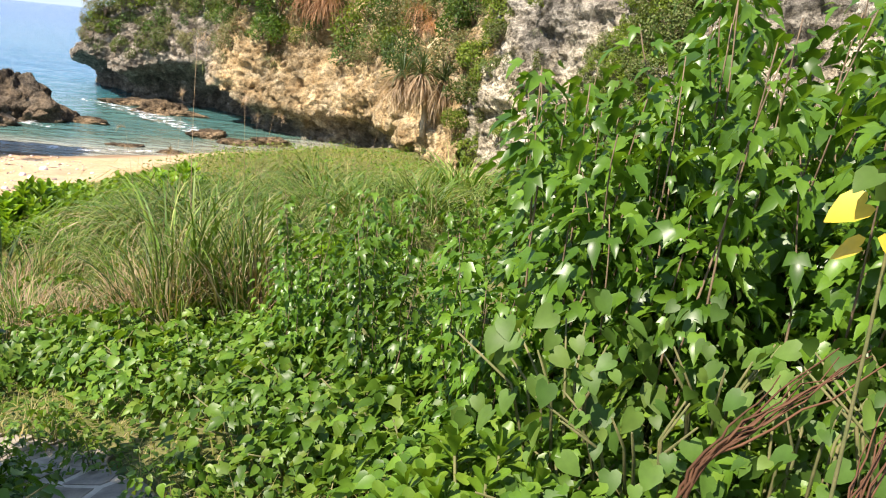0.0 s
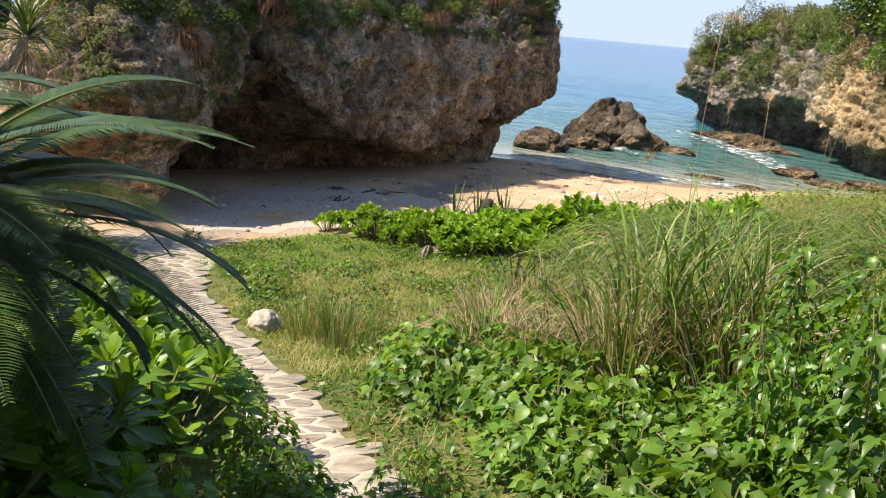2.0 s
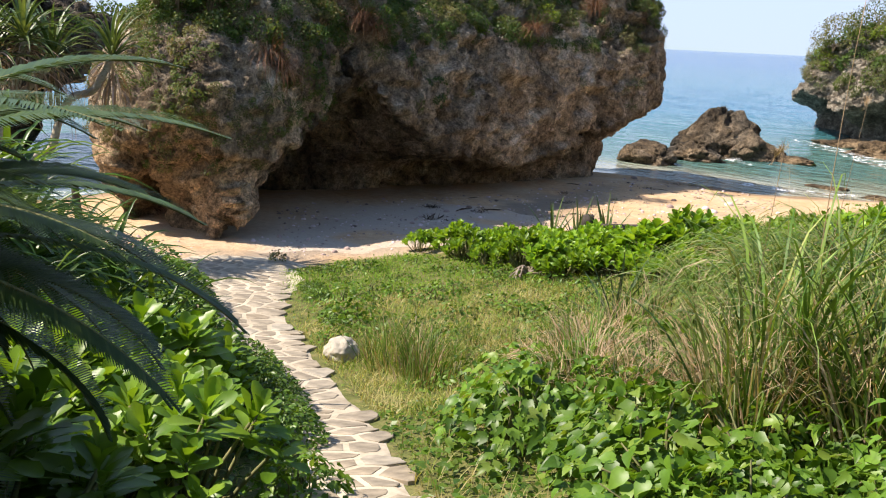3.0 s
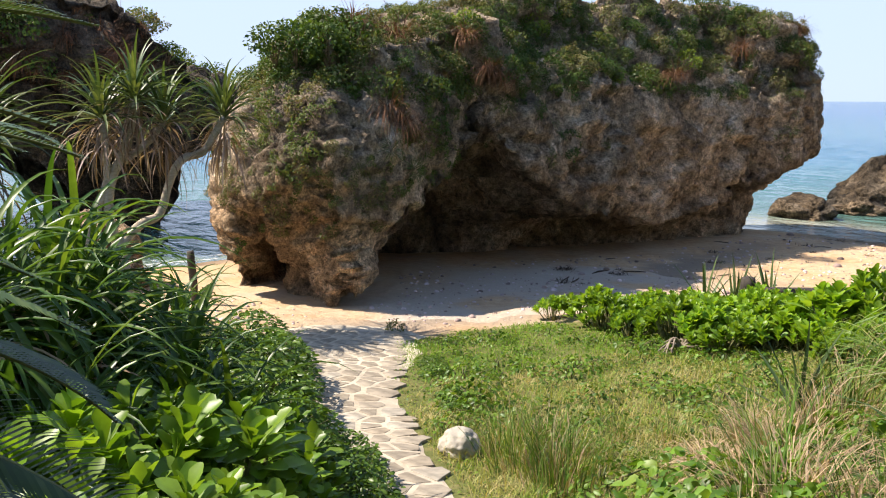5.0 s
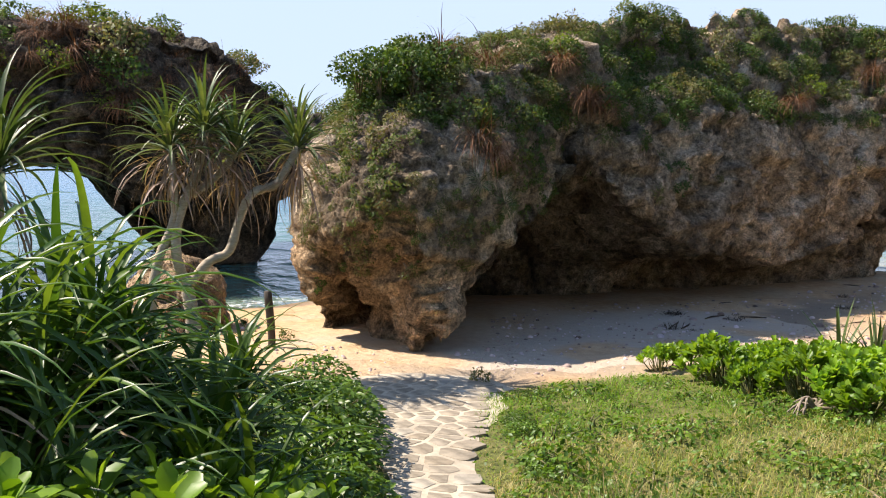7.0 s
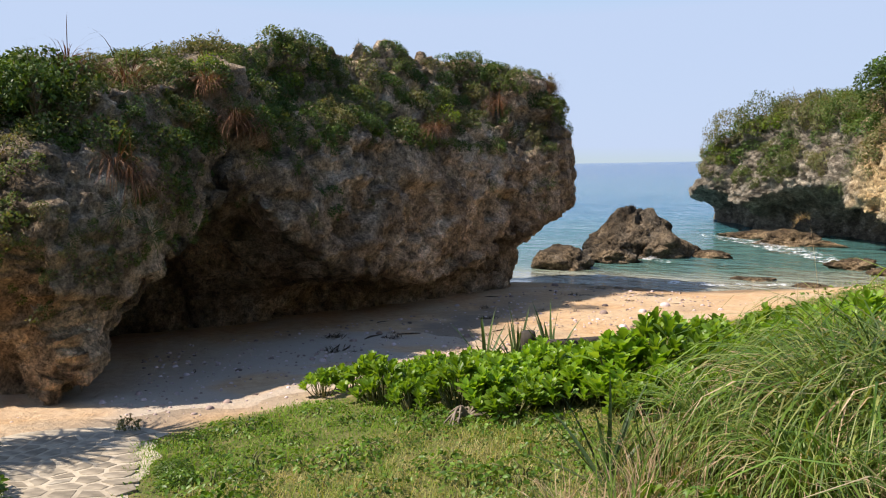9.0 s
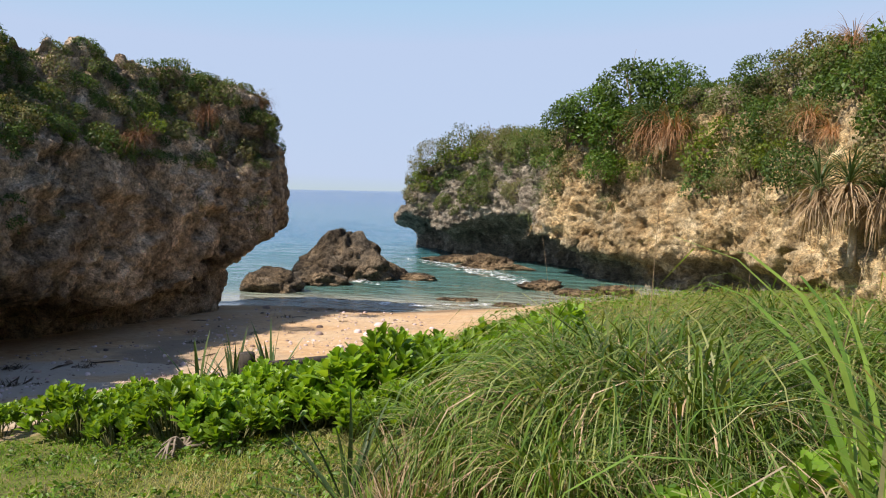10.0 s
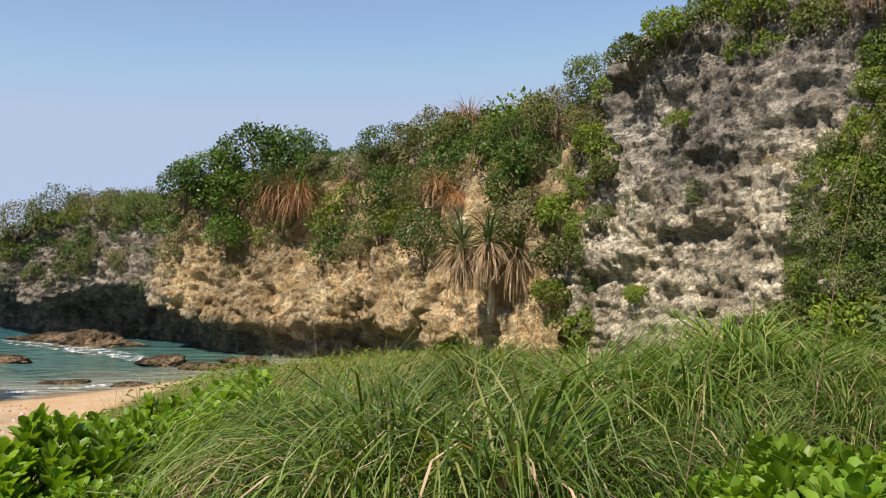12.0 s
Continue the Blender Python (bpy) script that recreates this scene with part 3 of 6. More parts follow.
def rough_rock(v, amount, seed=0.0, ledges=0.0, crease=0.6, holes=0.5):
    """How far to push points out of the rock: broad swellings, sharp flutes, cracks and pits."""
    q = v + seed
    n = amount * (0.75 * fbm(q, 3.0, 3) + 0.32 * crest(q + 9, 1.3) + 0.34 * crest(q * (1.3, 1.3, 0.6) + 31, 0.5) + 0.34 * crest(q + 43, 0.2, 2) - 1.3 * np.maximum(0, fbm(q + 57, 1.5, 2) - 0.38))
    n = n - holes * amount * np.maximum(0, fbm(q + 64, 0.3, 2) - 0.3) - 2.0 * holes * amount * np.maximum(0, fbm(q * (1, 1, 1.4) + 98, 0.8, 3) - 0.22)
    n = n - 1.1 * holes * amount * smooth(0.14, 0.34, fbm(q * (1, 1, 1.3) + 120, 1.3, 2))
    n = n - crease * amount * np.clip(1 - np.abs(fbm(q * (1.0, 1.0, 0.6) + 83, 1.7, 3)) / 0.06, 0, 1) ** 1.5
    if ledges:
        n = n + ledges * (fbm(q * (0.5, 0.5, 2.6) + 71, 0.8, 3) + 0.7 * fbm(q * (1, 1, 3.0) + 15, 0.4, 3) + 0.55 * crest(q * (1, 1, 2.0) + 27, 0.24, 2) - 0.8 * np.maximum(0, fbm(q * (1, 1, 1.8) + 36, 0.22, 2) - 0.15))
    return n


def face_normals(p, closed):
    """Normals of a grid of points (rows, cols, 3)."""
    du = (np.roll(p, -1, 1) - np.roll(p, 1, 1)) if closed else np.gradient(p, axis=1)
    dv = np.gradient(p, axis=0)
    return unit(np.cross(du, dv))


def mushroom(name, stations, n, heights, base_z, mid, mat, label, amount=0.6, seed=0.0, roof=0.5, crown=0.65, lean_back=0.0):
    """A sea stack: closed outline of (x, y, top, undercut, undercut height), lofted from its foot to its crown."""
    s = spline(stations, n, True)
    o, top, cut, cut_h = s[:, :2], s[:, 2], s[:, 3], s[:, 4]
    foot = s[:, 5] if s.shape[1] > 5 else base_z
    a, b = np.array(mid[0], float), np.array(mid[1], float)
    t = np.clip(((o - a) @ (b - a)) / ((b - a) @ (b - a)), 0, 1)
    c = a + t[:, None] * (b - a)
    way = unit(c - o)
    reach = np.linalg.norm(c - o, axis=1)
    rows = []
    for k in np.linspace(0, 1, heights):
        z = foot + (top - foot) * k
        low = np.clip((z - 0.3) / np.maximum(cut_h - 0.3, 0.2), 0, 1)
        inset = cut * (1 - low ** (1.3 + 0.9 * cut)) + crown * smooth(0.62, 1.0, k) ** 2 + 1.3 * lean_back * smooth(13.5, 16.5, o[:, 1]) * smooth(25.0, 23.0, o[:, 1]) * smooth(0.5, 1.0, k) * (o[:, 0] > -16) + lean_back * smooth(10.6, 8.8, o[:, 1]) * smooth(0.45, 1.0, k)
        rows.append(np.c_[o + way * np.minimum(inset, 1.8 * reach)[:, None], z])
    edge = rows[-1]
    for k in np.linspace(0.08, 1, 22):
        q = edge[:, :2] + (c - edge[:, :2]) * k
        rows.append(np.c_[q, top + roof * np.sin(k * np.pi / 2)])
    p = np.stack(rows)
    nrm = face_normals(p, True)
    flat = p.reshape(-1, 3)
    push = rough_rock(flat, amount, seed, 0.05, 0.7, 0.55) + 0.16 * amount * crest(flat + 77, 0.11, 2)
    flat = flat + nrm.reshape(-1, 3) * push[:, None]
    q = flat.reshape(p.shape)
    ob = new(name, make_mesh(name, flat, grid_faces(len(rows), n, True), mat))
    tagged(ob, label, "rock")
    return ob, q, face_normals(q, True)


A_STATIONS = [
    (-12.3, 9.15, 4.9, 0.45, 2.4), (-12.4, 9.6, 4.75, 1.5, 1.0), (-12.6, 10.4, 4.8, 3.2, 1.45), (-12.9, 11.3, 4.9, 4.6, 2.1), (-13.3, 12.3, 5.2, 6.2, 2.8), (-13.6, 13.4, 5.4, 6.2, 3.1), (-13.85, 14.6, 5.6, 4.2, 2.5), (-14.15, 16.0, 5.9, 3.0, 1.7), (-14.45, 17.6, 6.1, 2.4, 1.3), (-14.75, 20.0, 6.25, 1.5, 1.1),
    (-14.9, 23.0, 6.1, 1.0, 1.8), (-14.7, 25.2, 6.0, 1.7, 2.6), (-15.9, 26.5, 5.9, 2.3, 2.6), (-19.0, 26.4, 5.3, 1.9, 2.8), (-21.2, 21.0, 5.2, 1.5, 2.0), (-21.0, 14.5, 5.0, 1.5, 2.0),
    (-19.0, 10.3, 4.6, 0.9, 2.4), (-16.6, 8.75, 4.9, 1.0, 3.2), (-15.3, 8.45, 4.9, 0.55, 2.6), (-14.45, 8.4, 4.8, 3.0, 1.25), (-13.5, 8.45, 4.8, 1.1, 2.6),
]
ROCK_A, A_GRID, A_NRM = mushroom("limestone_rock", A_STATIONS, 720, 120, -0.4, ((-16.0, 11.0), (-17.5, 23.0)), M_ROCK_A, "massive undercut grey-brown coral limestone rock on the beach", 0.46, lean_back=1.0)
C_STATIONS = [(-27.8, 13.6, 4.4, 0.8, 3.2, 2.4), (-29.5, 15.0, 4.6, 0.8, 3.2, 2.8), (-33.0, 14.5, 5.0, 1.0, 3.0, 2.6), (-36.5, 10.5, 6.0, 2.2, 2.5, -0.8), (-36.0, 6.0, 6.8, 1.0, 4.2, 3.2), (-34.0, 1.5, 7.0, 0.8, 4.4, 3.6), (-31.0, 0.0, 7.2, 0.8, 4.4, 3.7), (-27.5, 3.0, 7.0, 1.0, 4.4, 3.6), (-26.5, 6.4, 7.0, 1.2, 4.0, 3.0), (-26.4, 8.3, 6.9, 1.6, 3.0, 1.6), (-26.5, 9.6, 6.8, 2.4, 2.4, -0.8), (-26.8, 11.2, 5.8, 2.2, 2.2, -0.6), (-27.0, 12.2, 5.2, 1.2, 2.6, 1.4)]
ROCK_C, C_GRID, C_NRM = mushroom("limestone_rock", C_STATIONS, 300, 60, -0.8, ((-31.5, 5.0), (-31.5, 11.0)), M_ROCK_C, "dark overhanging limestone rock standing in the sea", 0.7, 40.0)


def cliff(name, stations, n, heights, mat, label, amount, seed, ledges):
    """A cliff: an open line of (x, y, top, undercut, undercut height, slope back), with its back hill."""
    s = spline(stations, n)
    o, top, cut, cut_h, slope = s[:, :2], s[:, 2], s[:, 3], s[:, 4], s[:, 5]
    t = np.gradient(o, axis=0)
    way = unit(np.stack([-t[:, 1], t[:, 0]], 1))
    rows = []
    for k in np.linspace(0, 1, heights):
        z = -0.6 + (top + 0.6) * k
        low = np.clip((z - 0.2) / np.maximum(cut_h - 0.2, 0.2), 0, 1)
        inset = cut * (1 - low**3.0) + slope * np.maximum(0, k - 0.35) ** 1.4
        rows.append(np.c_[o + way * inset[:, None], z])
    edge = rows[-1]
    for k in np.linspace(0.1, 1, 14):
        rows.append(np.c_[edge[:, :2] + way * (9 * k), top + 0.9 * np.sin(k * 2.2)])
    p = np.stack(rows)
    nrm = face_normals(p, False)
    flat = p.reshape(-1, 3)
    flat = flat + nrm.reshape(-1, 3) * (rough_rock(flat, amount, seed, ledges, 0.3) + 0.3 * amount * crest(flat * (1, 1, 1.5) + 53, 0.17, 2))[:, None]
    q = flat.reshape(p.shape)
    ob = new(name, make_mesh(name, flat, grid_faces(len(rows), n), mat))
    tagged(ob, label, "cliff", kind="structure")
    return q, face_normals(q, False)


B_STATIONS = [(-25.0, 62.0, 2.2, 0.5, 2.0, 1.5), (-24.0, 56.0, 2.4, 1.8, 1.7, 1.5), (-22.3, 51.5, 2.6, 3.0, 1.9, 1.2), (-19.8, 47.6, 4.2, 3.4, 2.4, 0.5), (-17.6, 46.2, 5.5, 2.6, 1.6, 0.6), (-15.0, 45.2, 5.7, 2.8, 2.3, 0.8), (-12.6, 43.4, 5.8, 2.9, 2.6, 1.8), (-10.2, 39.5, 6.3, 2.0, 1.6, 2.6), (-6.5, 37.6, 7.0, 1.0, 1.3, 3.2), (-3.4, 35.0, 7.6, 1.4, 1.5, 3.5), (-1.5, 30.0, 7.5, 0.8, 1.4, 3.5), (-0.3, 25.2, 7.0, 0.6, 1.4, 3.5), (0.9, 22.6, 7.0, 0.2, 1.0, 2.5)]
B_GRID, B_NRM = cliff("cliff_far", B_STATIONS, 640, 84, M_ROCK_B, "ochre limestone cliff overgrown with green shrubs", 0.55, 80.0, 0.15)
D_STATIONS = [(0.6, 24.0, 6.9, 0.0, 1.0, 2.0), (1.2, 21.6, 7.4, 0.2, 1.0, 1.4), (2.3, 18.9, 8.7, 0.2, 1.0, 1.6), (3.6, 16.4, 8.9, 0.2, 1.2, 2.0), (5.4, 13.5, 8.6, 0.0, 1.2, 2.2), (7.6, 9.5, 8.6, 0.0, 1.0, 2.5), (9.0, 3.0, 8.4, 0.0, 1.0, 3.0), (9.5, -6.0, 8.2, 0.0, 1.0, 3.0)]
D_GRID, D_NRM = cliff("cliff_near", D_STATIONS, 680, 160, M_ROCK_G, "pale grey ledged limestone cliff with patches of shrubs", 0.42, 130.0, 0.15)


def boulder(x, y, size, mat, label, seed, sink=0.3, amount=0.3, name="boulder", group="", peak=0.0):
    n, k = 64, 40
    a = np.linspace(0, 2 * np.pi, n, endpoint=False)
    e = np.linspace(-np.pi / 2, np.pi / 2, k)
    v = np.stack([np.cos(e)[:, None] * np.cos(a)[None], np.cos(e)[:, None] * np.sin(a)[None], np.repeat(np.sin(e)[:, None], n, 1)], -1).reshape(-1, 3)
    m = max(size)
    r = 1 + 1.1 * amount * fbm(v * 1.0 + seed, 0.8, 3) + 0.7 * amount * (0.5 - np.abs(fbm(v + seed + 5, 0.45, 3)))
    r = r + 0.45 * amount * (0.4 - np.abs(fbm(v + seed + 11, 0.2, 3)))
    v[:, :2] *= (1 - peak * np.clip(v[:, 2:], 0, 1))
    v = v * r[:, None] * np.array(size)
    v[:, 2] += size[2] * (1 - 2 * sink)
    ob = new(name, make_mesh(name, v, grid_faces(k, n, True), mat))
    ob.location = (x, y, min(zg(x, y), 0.9 if y > 20 else 9))
    return tagged(ob, label, "rock", group)


boulder(-17.7, 35.6, (1.6, 1.3, 1.4), M_ROCK_C, "pointed dark rock standing in the shallow sea", 3.0, 0.22, 0.7, "sea_rock", "rocks in the cove", 0.85).location.z = -0.1
boulder(-16.6, 35.2, (0.9, 0.7, 0.55), M_ROCK_C, "low dark rock leaning on the pointed sea rock", 18.0, 0.25, 0.6, "sea_rock", "rocks in the cove", 0.4).location.z = -0.1
boulder(-17.6, 33.2, (0.9, 0.8, 0.42), M_ROCK_C, "low dark rock awash in the cove", 8.0, 0.3, 0.6, "sea_rock", "rocks in the cove", 0.3).location.z = -0.1
boulder(-17.9, 30.3, (1.0, 0.9, 0.5), M_ROCK_C, "dark low rock at the foot of the sea stack", 14.0, 0.25, 0.4, "sea_rock", "rocks in the cove").location.z = -0.1
boulder(-15.6, 36.4, (0.5, 0.4, 0.32), M_ROCK_C, "small dark rock awash in the cove", 21.0, 0.3, 0.5, "sea_rock", "rocks in the cove").location.z = -0.1
boulder(-14.7, 35.9, (0.7, 0.4, 0.2), M_REEF, "flat brown reef rock at the water's edge", 25.0, 0.3, 0.5, "reef_rock", "reef rocks").location.z = -0.05
for k, (x, y, sx, sy, sz) in enumerate([(-9.4, 35.4, 0.6, 0.45, 0.26), (-11.2, 30.8, 0.5, 0.3, 0.12), (-9.4, 30.2, 0.6, 0.3, 0.12), (-8.0, 34.2, 0.6, 0.5, 0.22), (-6.8, 35.0, 0.8, 0.6, 0.25), (-16.0, 45.0, 1.5, 0.5, 0.3), (-13.6, 42.0, 1.4, 0.7, 0.4)]):
    boulder(x, y, (sx, sy, sz), M_REEF, "low brown reef rock at the cliff's foot", 30.0 + 7 * k, 0.35, 0.7, "reef_rock", "reef rocks").location.z = max(-0.1, zg(x, y) - 0.05)
boulder(-17.1, 6.75, (0.9, 0.8, 0.75), M_ROCK_A, "squat orange-brown rock on the beach", 55.0, 0.2, 0.4)
boulder(-6.5, 7.3, (0.17, 0.15, 0.13), M_STONE, "pale round stone beside the path", 61.0, 0.2, 0.25, "stone")

# ---------------------------------------------------------------- plants, one function for each kind
def plant(name, label, category, group, pieces):
    """A plant: an empty at its foot with its parts, (name, mesh)."""
    root = new(name)
    root.empty_display_size = 0.05
    for part_name, me in pieces:
        tagged(part(part_name, me, root), kind="stuff")
    return tagged(root, label, category, group)


def set_out(models, places, seed, lo=0.85, hi=1.2, tilt=8, sink=0.03, heights=None):
    """Copies of the model plants on the ground at the places; the models themselves take the first ones."""
    g = np.random.default_rng(seed)
    for k, p in enumerate(places):
        x, y = float(p[0]), float(p[1])
        z = zg(x, y) - sink if heights is None else float(heights[k])
        s = float(g.uniform(lo, hi))
        m = pose(x, y, z, float(g.uniform(-tilt, tilt)), float(g.uniform(-tilt, tilt)), float(g.uniform(0, 360)))
        ob = models[k % len(models)]
        if k < len(models):
            ob.matrix_basis = m
        else:
            ob = copy_thing(ob, m)
        ob.scale = (s, s, s * float(g.uniform(0.9, 1.12)))


def rosette_shrub(seed, rosettes, radius, height, leaf, low=0.05, mat=None):
    """Sea lettuce: stout stems, each ending in a whorl of paddle leaves."""
    g = np.random.default_rng(seed)
    r, a = radius * np.sqrt(g.uniform(0, 1, rosettes)), g.uniform(0, 2 * np.pi, rosettes)
    tip = np.stack([r * np.cos(a), r * np.sin(a), height * (1 - 0.45 * (r / radius) ** 2) * g.uniform(0.72, 1.1, rosettes)], 1)
    stems, lv = [], []
    for t in tip:
        foot = np.array([t[0] * 0.35, t[1] * 0.35, 0])
        mid = (foot + t) / 2 + g.normal(0, 0.03, 3)
        stems.append(tube([foot, mid, t], [0.012, 0.01, 0.008], 5))
        n = int(g.integers(11, 16))
        az = np.arange(n) * 2.4 + g.uniform(0, 6)
        lift = np.linspace(1.35, low, n) + g.normal(0, 0.12, n)
        way = np.stack([np.cos(az) * np.cos(lift), np.sin(az) * np.cos(lift), np.sin(lift)], 1)
        lean = unit(t * (1, 1, 0) + 1e-6) * 0.3
        way = unit(way + lean)
        up = unit(np.stack([-np.cos(az) * np.sin(lift), -np.sin(az) * np.sin(lift), np.cos(lift) + 0.05], 1))
        org = t + np.c_[np.zeros((n, 2)), np.linspace(0.02, -0.09, n)]
        lv.append(leaves(LEAF_PADDLE, org, way, up, leaf * g.uniform(0.75, 1.15, n) * np.linspace(0.7, 1.1, n)))
    return [("stem", make_mesh("stem", *join(stems), M_STEM)), ("foliage", make_mesh("foliage", *join(lv), mat or G_PADDLE))]


def leafy_mound(seed, count, radius, height, leaf, shape, mat, stems=7, droop=0.35, stem_mat=None):
    """A low mound of broad leaves on thin stalks."""
    g = np.random.default_rng(seed)
    a, r = g.uniform(0, 2 * np.pi, count), radius * np.sqrt(g.uniform(0, 1, count))
    top = height * np.sqrt(np.maximum(0, 1 - (r / radius) ** 2 * 0.85))
    z = top * (1 - 0.75 * g.uniform(0, 1, count) ** 1.8)
    org = np.stack([r * np.cos(a), r * np.sin(a), z], 1)
    az = a + g.normal(0, 0.9, count)
    way = np.stack([np.cos(az), np.sin(az), g.normal(-droop, 0.35, count)], 1)
    up = unit(np.stack([0.35 * np.cos(a), 0.35 * np.sin(a), np.ones(count)], 1) + g.normal(0, 0.45, (count, 3)))
    lv = leaves(shape, org, way, up, leaf * g.uniform(0.6, 1.25, count))
    st = []
    for k in range(stems):
        b = g.uniform(0, 2 * np.pi)
        q = radius * g.uniform(0.3, 0.9)
        st.append(tube([(0.1 * np.cos(b), 0.1 * np.sin(b), 0), (q * 0.5 * np.cos(b), q * 0.5 * np.sin(b), height * 0.6), (q * np.cos(b), q * np.sin(b), height * 0.8)], [0.009, 0.007, 0.004], 5))
    return [("stem", make_mesh("stem", *join(st), stem_mat or M_STEM)), ("foliage", make_mesh("foliage", *lv, mat))]


def tall_shrub(seed, stems, height, spread, leaf, shape, mat):
    """Upright leafy stems with leaves set alternately along them, hanging a little."""
    g = np.random.default_rng(seed)
    st, lv = [], []
    for k in range(stems):
        b, q, h = g.uniform(0, 2 * np.pi), spread * g.uniform(0.2, 1), height * g.uniform(0.65, 1.1)
        foot = np.array([0.12 * np.cos(b), 0.12 * np.sin(b), 0])
        tip = np.array([q * np.cos(b), q * np.sin(b), h])
        line = spline([foot, foot * 0.6 + tip * 0.4 + (0, 0, 0.15 * h), tip], 14)
        line[:, 2] = np.linspace(0, h, 14)
        line[:, :2] += 0.035 * np.sin(np.linspace(0, g.uniform(4, 8), 14))[:, None] * g.normal(0, 1, 2)
        st.append(tube(line, np.linspace(0.009, 0.003, 14), 5))
        n = int(h * 38)
        t = np.sort(g.uniform(0.15, 1, n))
        org = np.stack([np.interp(t, np.linspace(0, 1, 14), line[:, c]) for c in range(3)], 1)
        az = np.arange(n) * 2.6 + g.normal(0, 0.5, n)
        out = np.stack([np.cos(az), np.sin(az), g.normal(0.1, 0.25, n)], 1)
        reach = g.uniform(0.04, 0.3, n) * (1.15 - 0.6 * t)
        org = org + out * reach[:, None]
        way = out * (1, 1, 0) + np.c_[np.zeros((n, 2)), g.normal(-0.45, 0.3, n)]
        up = unit(np.c_[0.45 * np.cos(az), 0.45 * np.sin(az), np.ones(n)] + g.normal(0, 0.42, (n, 3)))
        lv.append(leaves(shape, org, way, up, leaf * g.uniform(0.4, 1.35, n)))
    return [("stem", make_mesh("stem", *join(st), M_TWIG)), ("foliage", make_mesh("foliage", *join(lv), mat))]


def grass_clump(seed, count, radius, length, width, lean, dry=0.12, mat=None, bend_power=2.4, joints=6, even=0.5):
    """A tuft of arching blades, some of them dead and straw-coloured."""
    g = np.random.default_rng(seed)

    def some(n, short):
        a, r = g.uniform(0, 2 * np.pi, n), radius * np.sqrt(g.uniform(0, 1, n))
        org = np.stack([r * np.cos(a), r * np.sin(a), np.zeros(n)], 1)
        az = a + g.normal(0, 0.8, n)
        return blades(org, az, g.normal(1.4, 0.14, n), length * short * g.uniform(0.5, 1.1, n), width * g.uniform(0.6, 1.2, n), g.uniform(even, 1.0, n) * lean, joints, 0.0, bend_power, g.normal(0, 0.7, n))

    out = [("blade", make_mesh("blade", *some(count, 1.0), mat or G_REED))]
    if dry:
        out.append(("dead_blade", make_mesh("dead_blade", *some(max(4, int(count * dry)), 0.85), G_DRY)))
    return out


def plume_reed(seed, height):
    g = np.random.default_rng(seed)
    a = g.uniform(0, 6.28)
    line = np.array([(0.18 * k * k * math.cos(a), 0.18 * k * k * math.sin(a), height * k) for k in np.linspace(0, 1, 9)])
    tip = line[-1]
    n = 130
    t = g.uniform(0, 1, n)
    org = tip + np.c_[0.16 * t * math.cos(a), 0.16 * t * math.sin(a), 0.14 * t - 0.2 * t * t]
    hair = blades(org, a + g.normal(0, 1.0, n), g.normal(0.7, 0.4, n), g.uniform(0.04, 0.12, n), np.full(n, 0.003), g.uniform(0.4, 1.4, n), 3)
    return [("stalk", make_mesh("stalk", *tube(line, np.linspace(0.004, 0.0015, 9), 5), G_DRY)), ("plume", make_mesh("plume", *hair, G_DRY))]


def strap_head(g, origin, count, length, width, mat_droop=1.9, low=-0.2, fold=0.3):
    """A whorl of strap leaves, upright in the middle and arching over outside."""
    az = np.arange(count) * 2.4 + g.normal(0, 0.15, count)
    lift = np.linspace(1.45, low, count) + g.normal(0, 0.1, count)
    org = origin + np.c_[0.02 * np.cos(az), 0.02 * np.sin(az), np.linspace(0.08, -0.05, count)]
    return blades(org, az, lift, length * g.uniform(0.75, 1.1, count), width * g.uniform(0.8, 1.1, count), g.uniform(0.6, 1.1, count) * mat_droop, 8, fold, 1.5)


def strap_plant(seed, heads, length, width, height=0.3):
    g = np.random.default_rng(seed)
    lv, st, dead = [], [], []
    for k in range(heads):
        b, q = g.uniform(0, 6.28), 0.25 * g.uniform(0.2, 1) * (heads > 1)
        tip = np.array([q * math.cos(b), q * math.sin(b), height * g.uniform(0.6, 1.2)])
        st.append(tube([tip * (0.3, 0.3, 0), tip * (0.7, 0.7, 0.5), tip], [0.035, 0.03, 0.025], 7))
        lv.append(strap_head(g, tip, 26, length, width))
        n = 7
        az = g.uniform(0, 6.28, n)
        dead.append(blades(np.repeat(tip[None], n, 0) - (0, 0, 0.06), az, g.normal(0.1, 0.3, n), length * 0.7 * g.uniform(0.6, 1, n), np.full(n, width * 0.8), g.uniform(1.0, 1.7, n), 6, 0.2))
    return [("stem", make_mesh("stem", *join(st), M_TWIG)), ("leaf_whorl", make_mesh("leaf_whorl", *join(lv), G_STRAP)), ("dead_leaf", make_mesh("dead_leaf", *join(dead), G_DRY))]


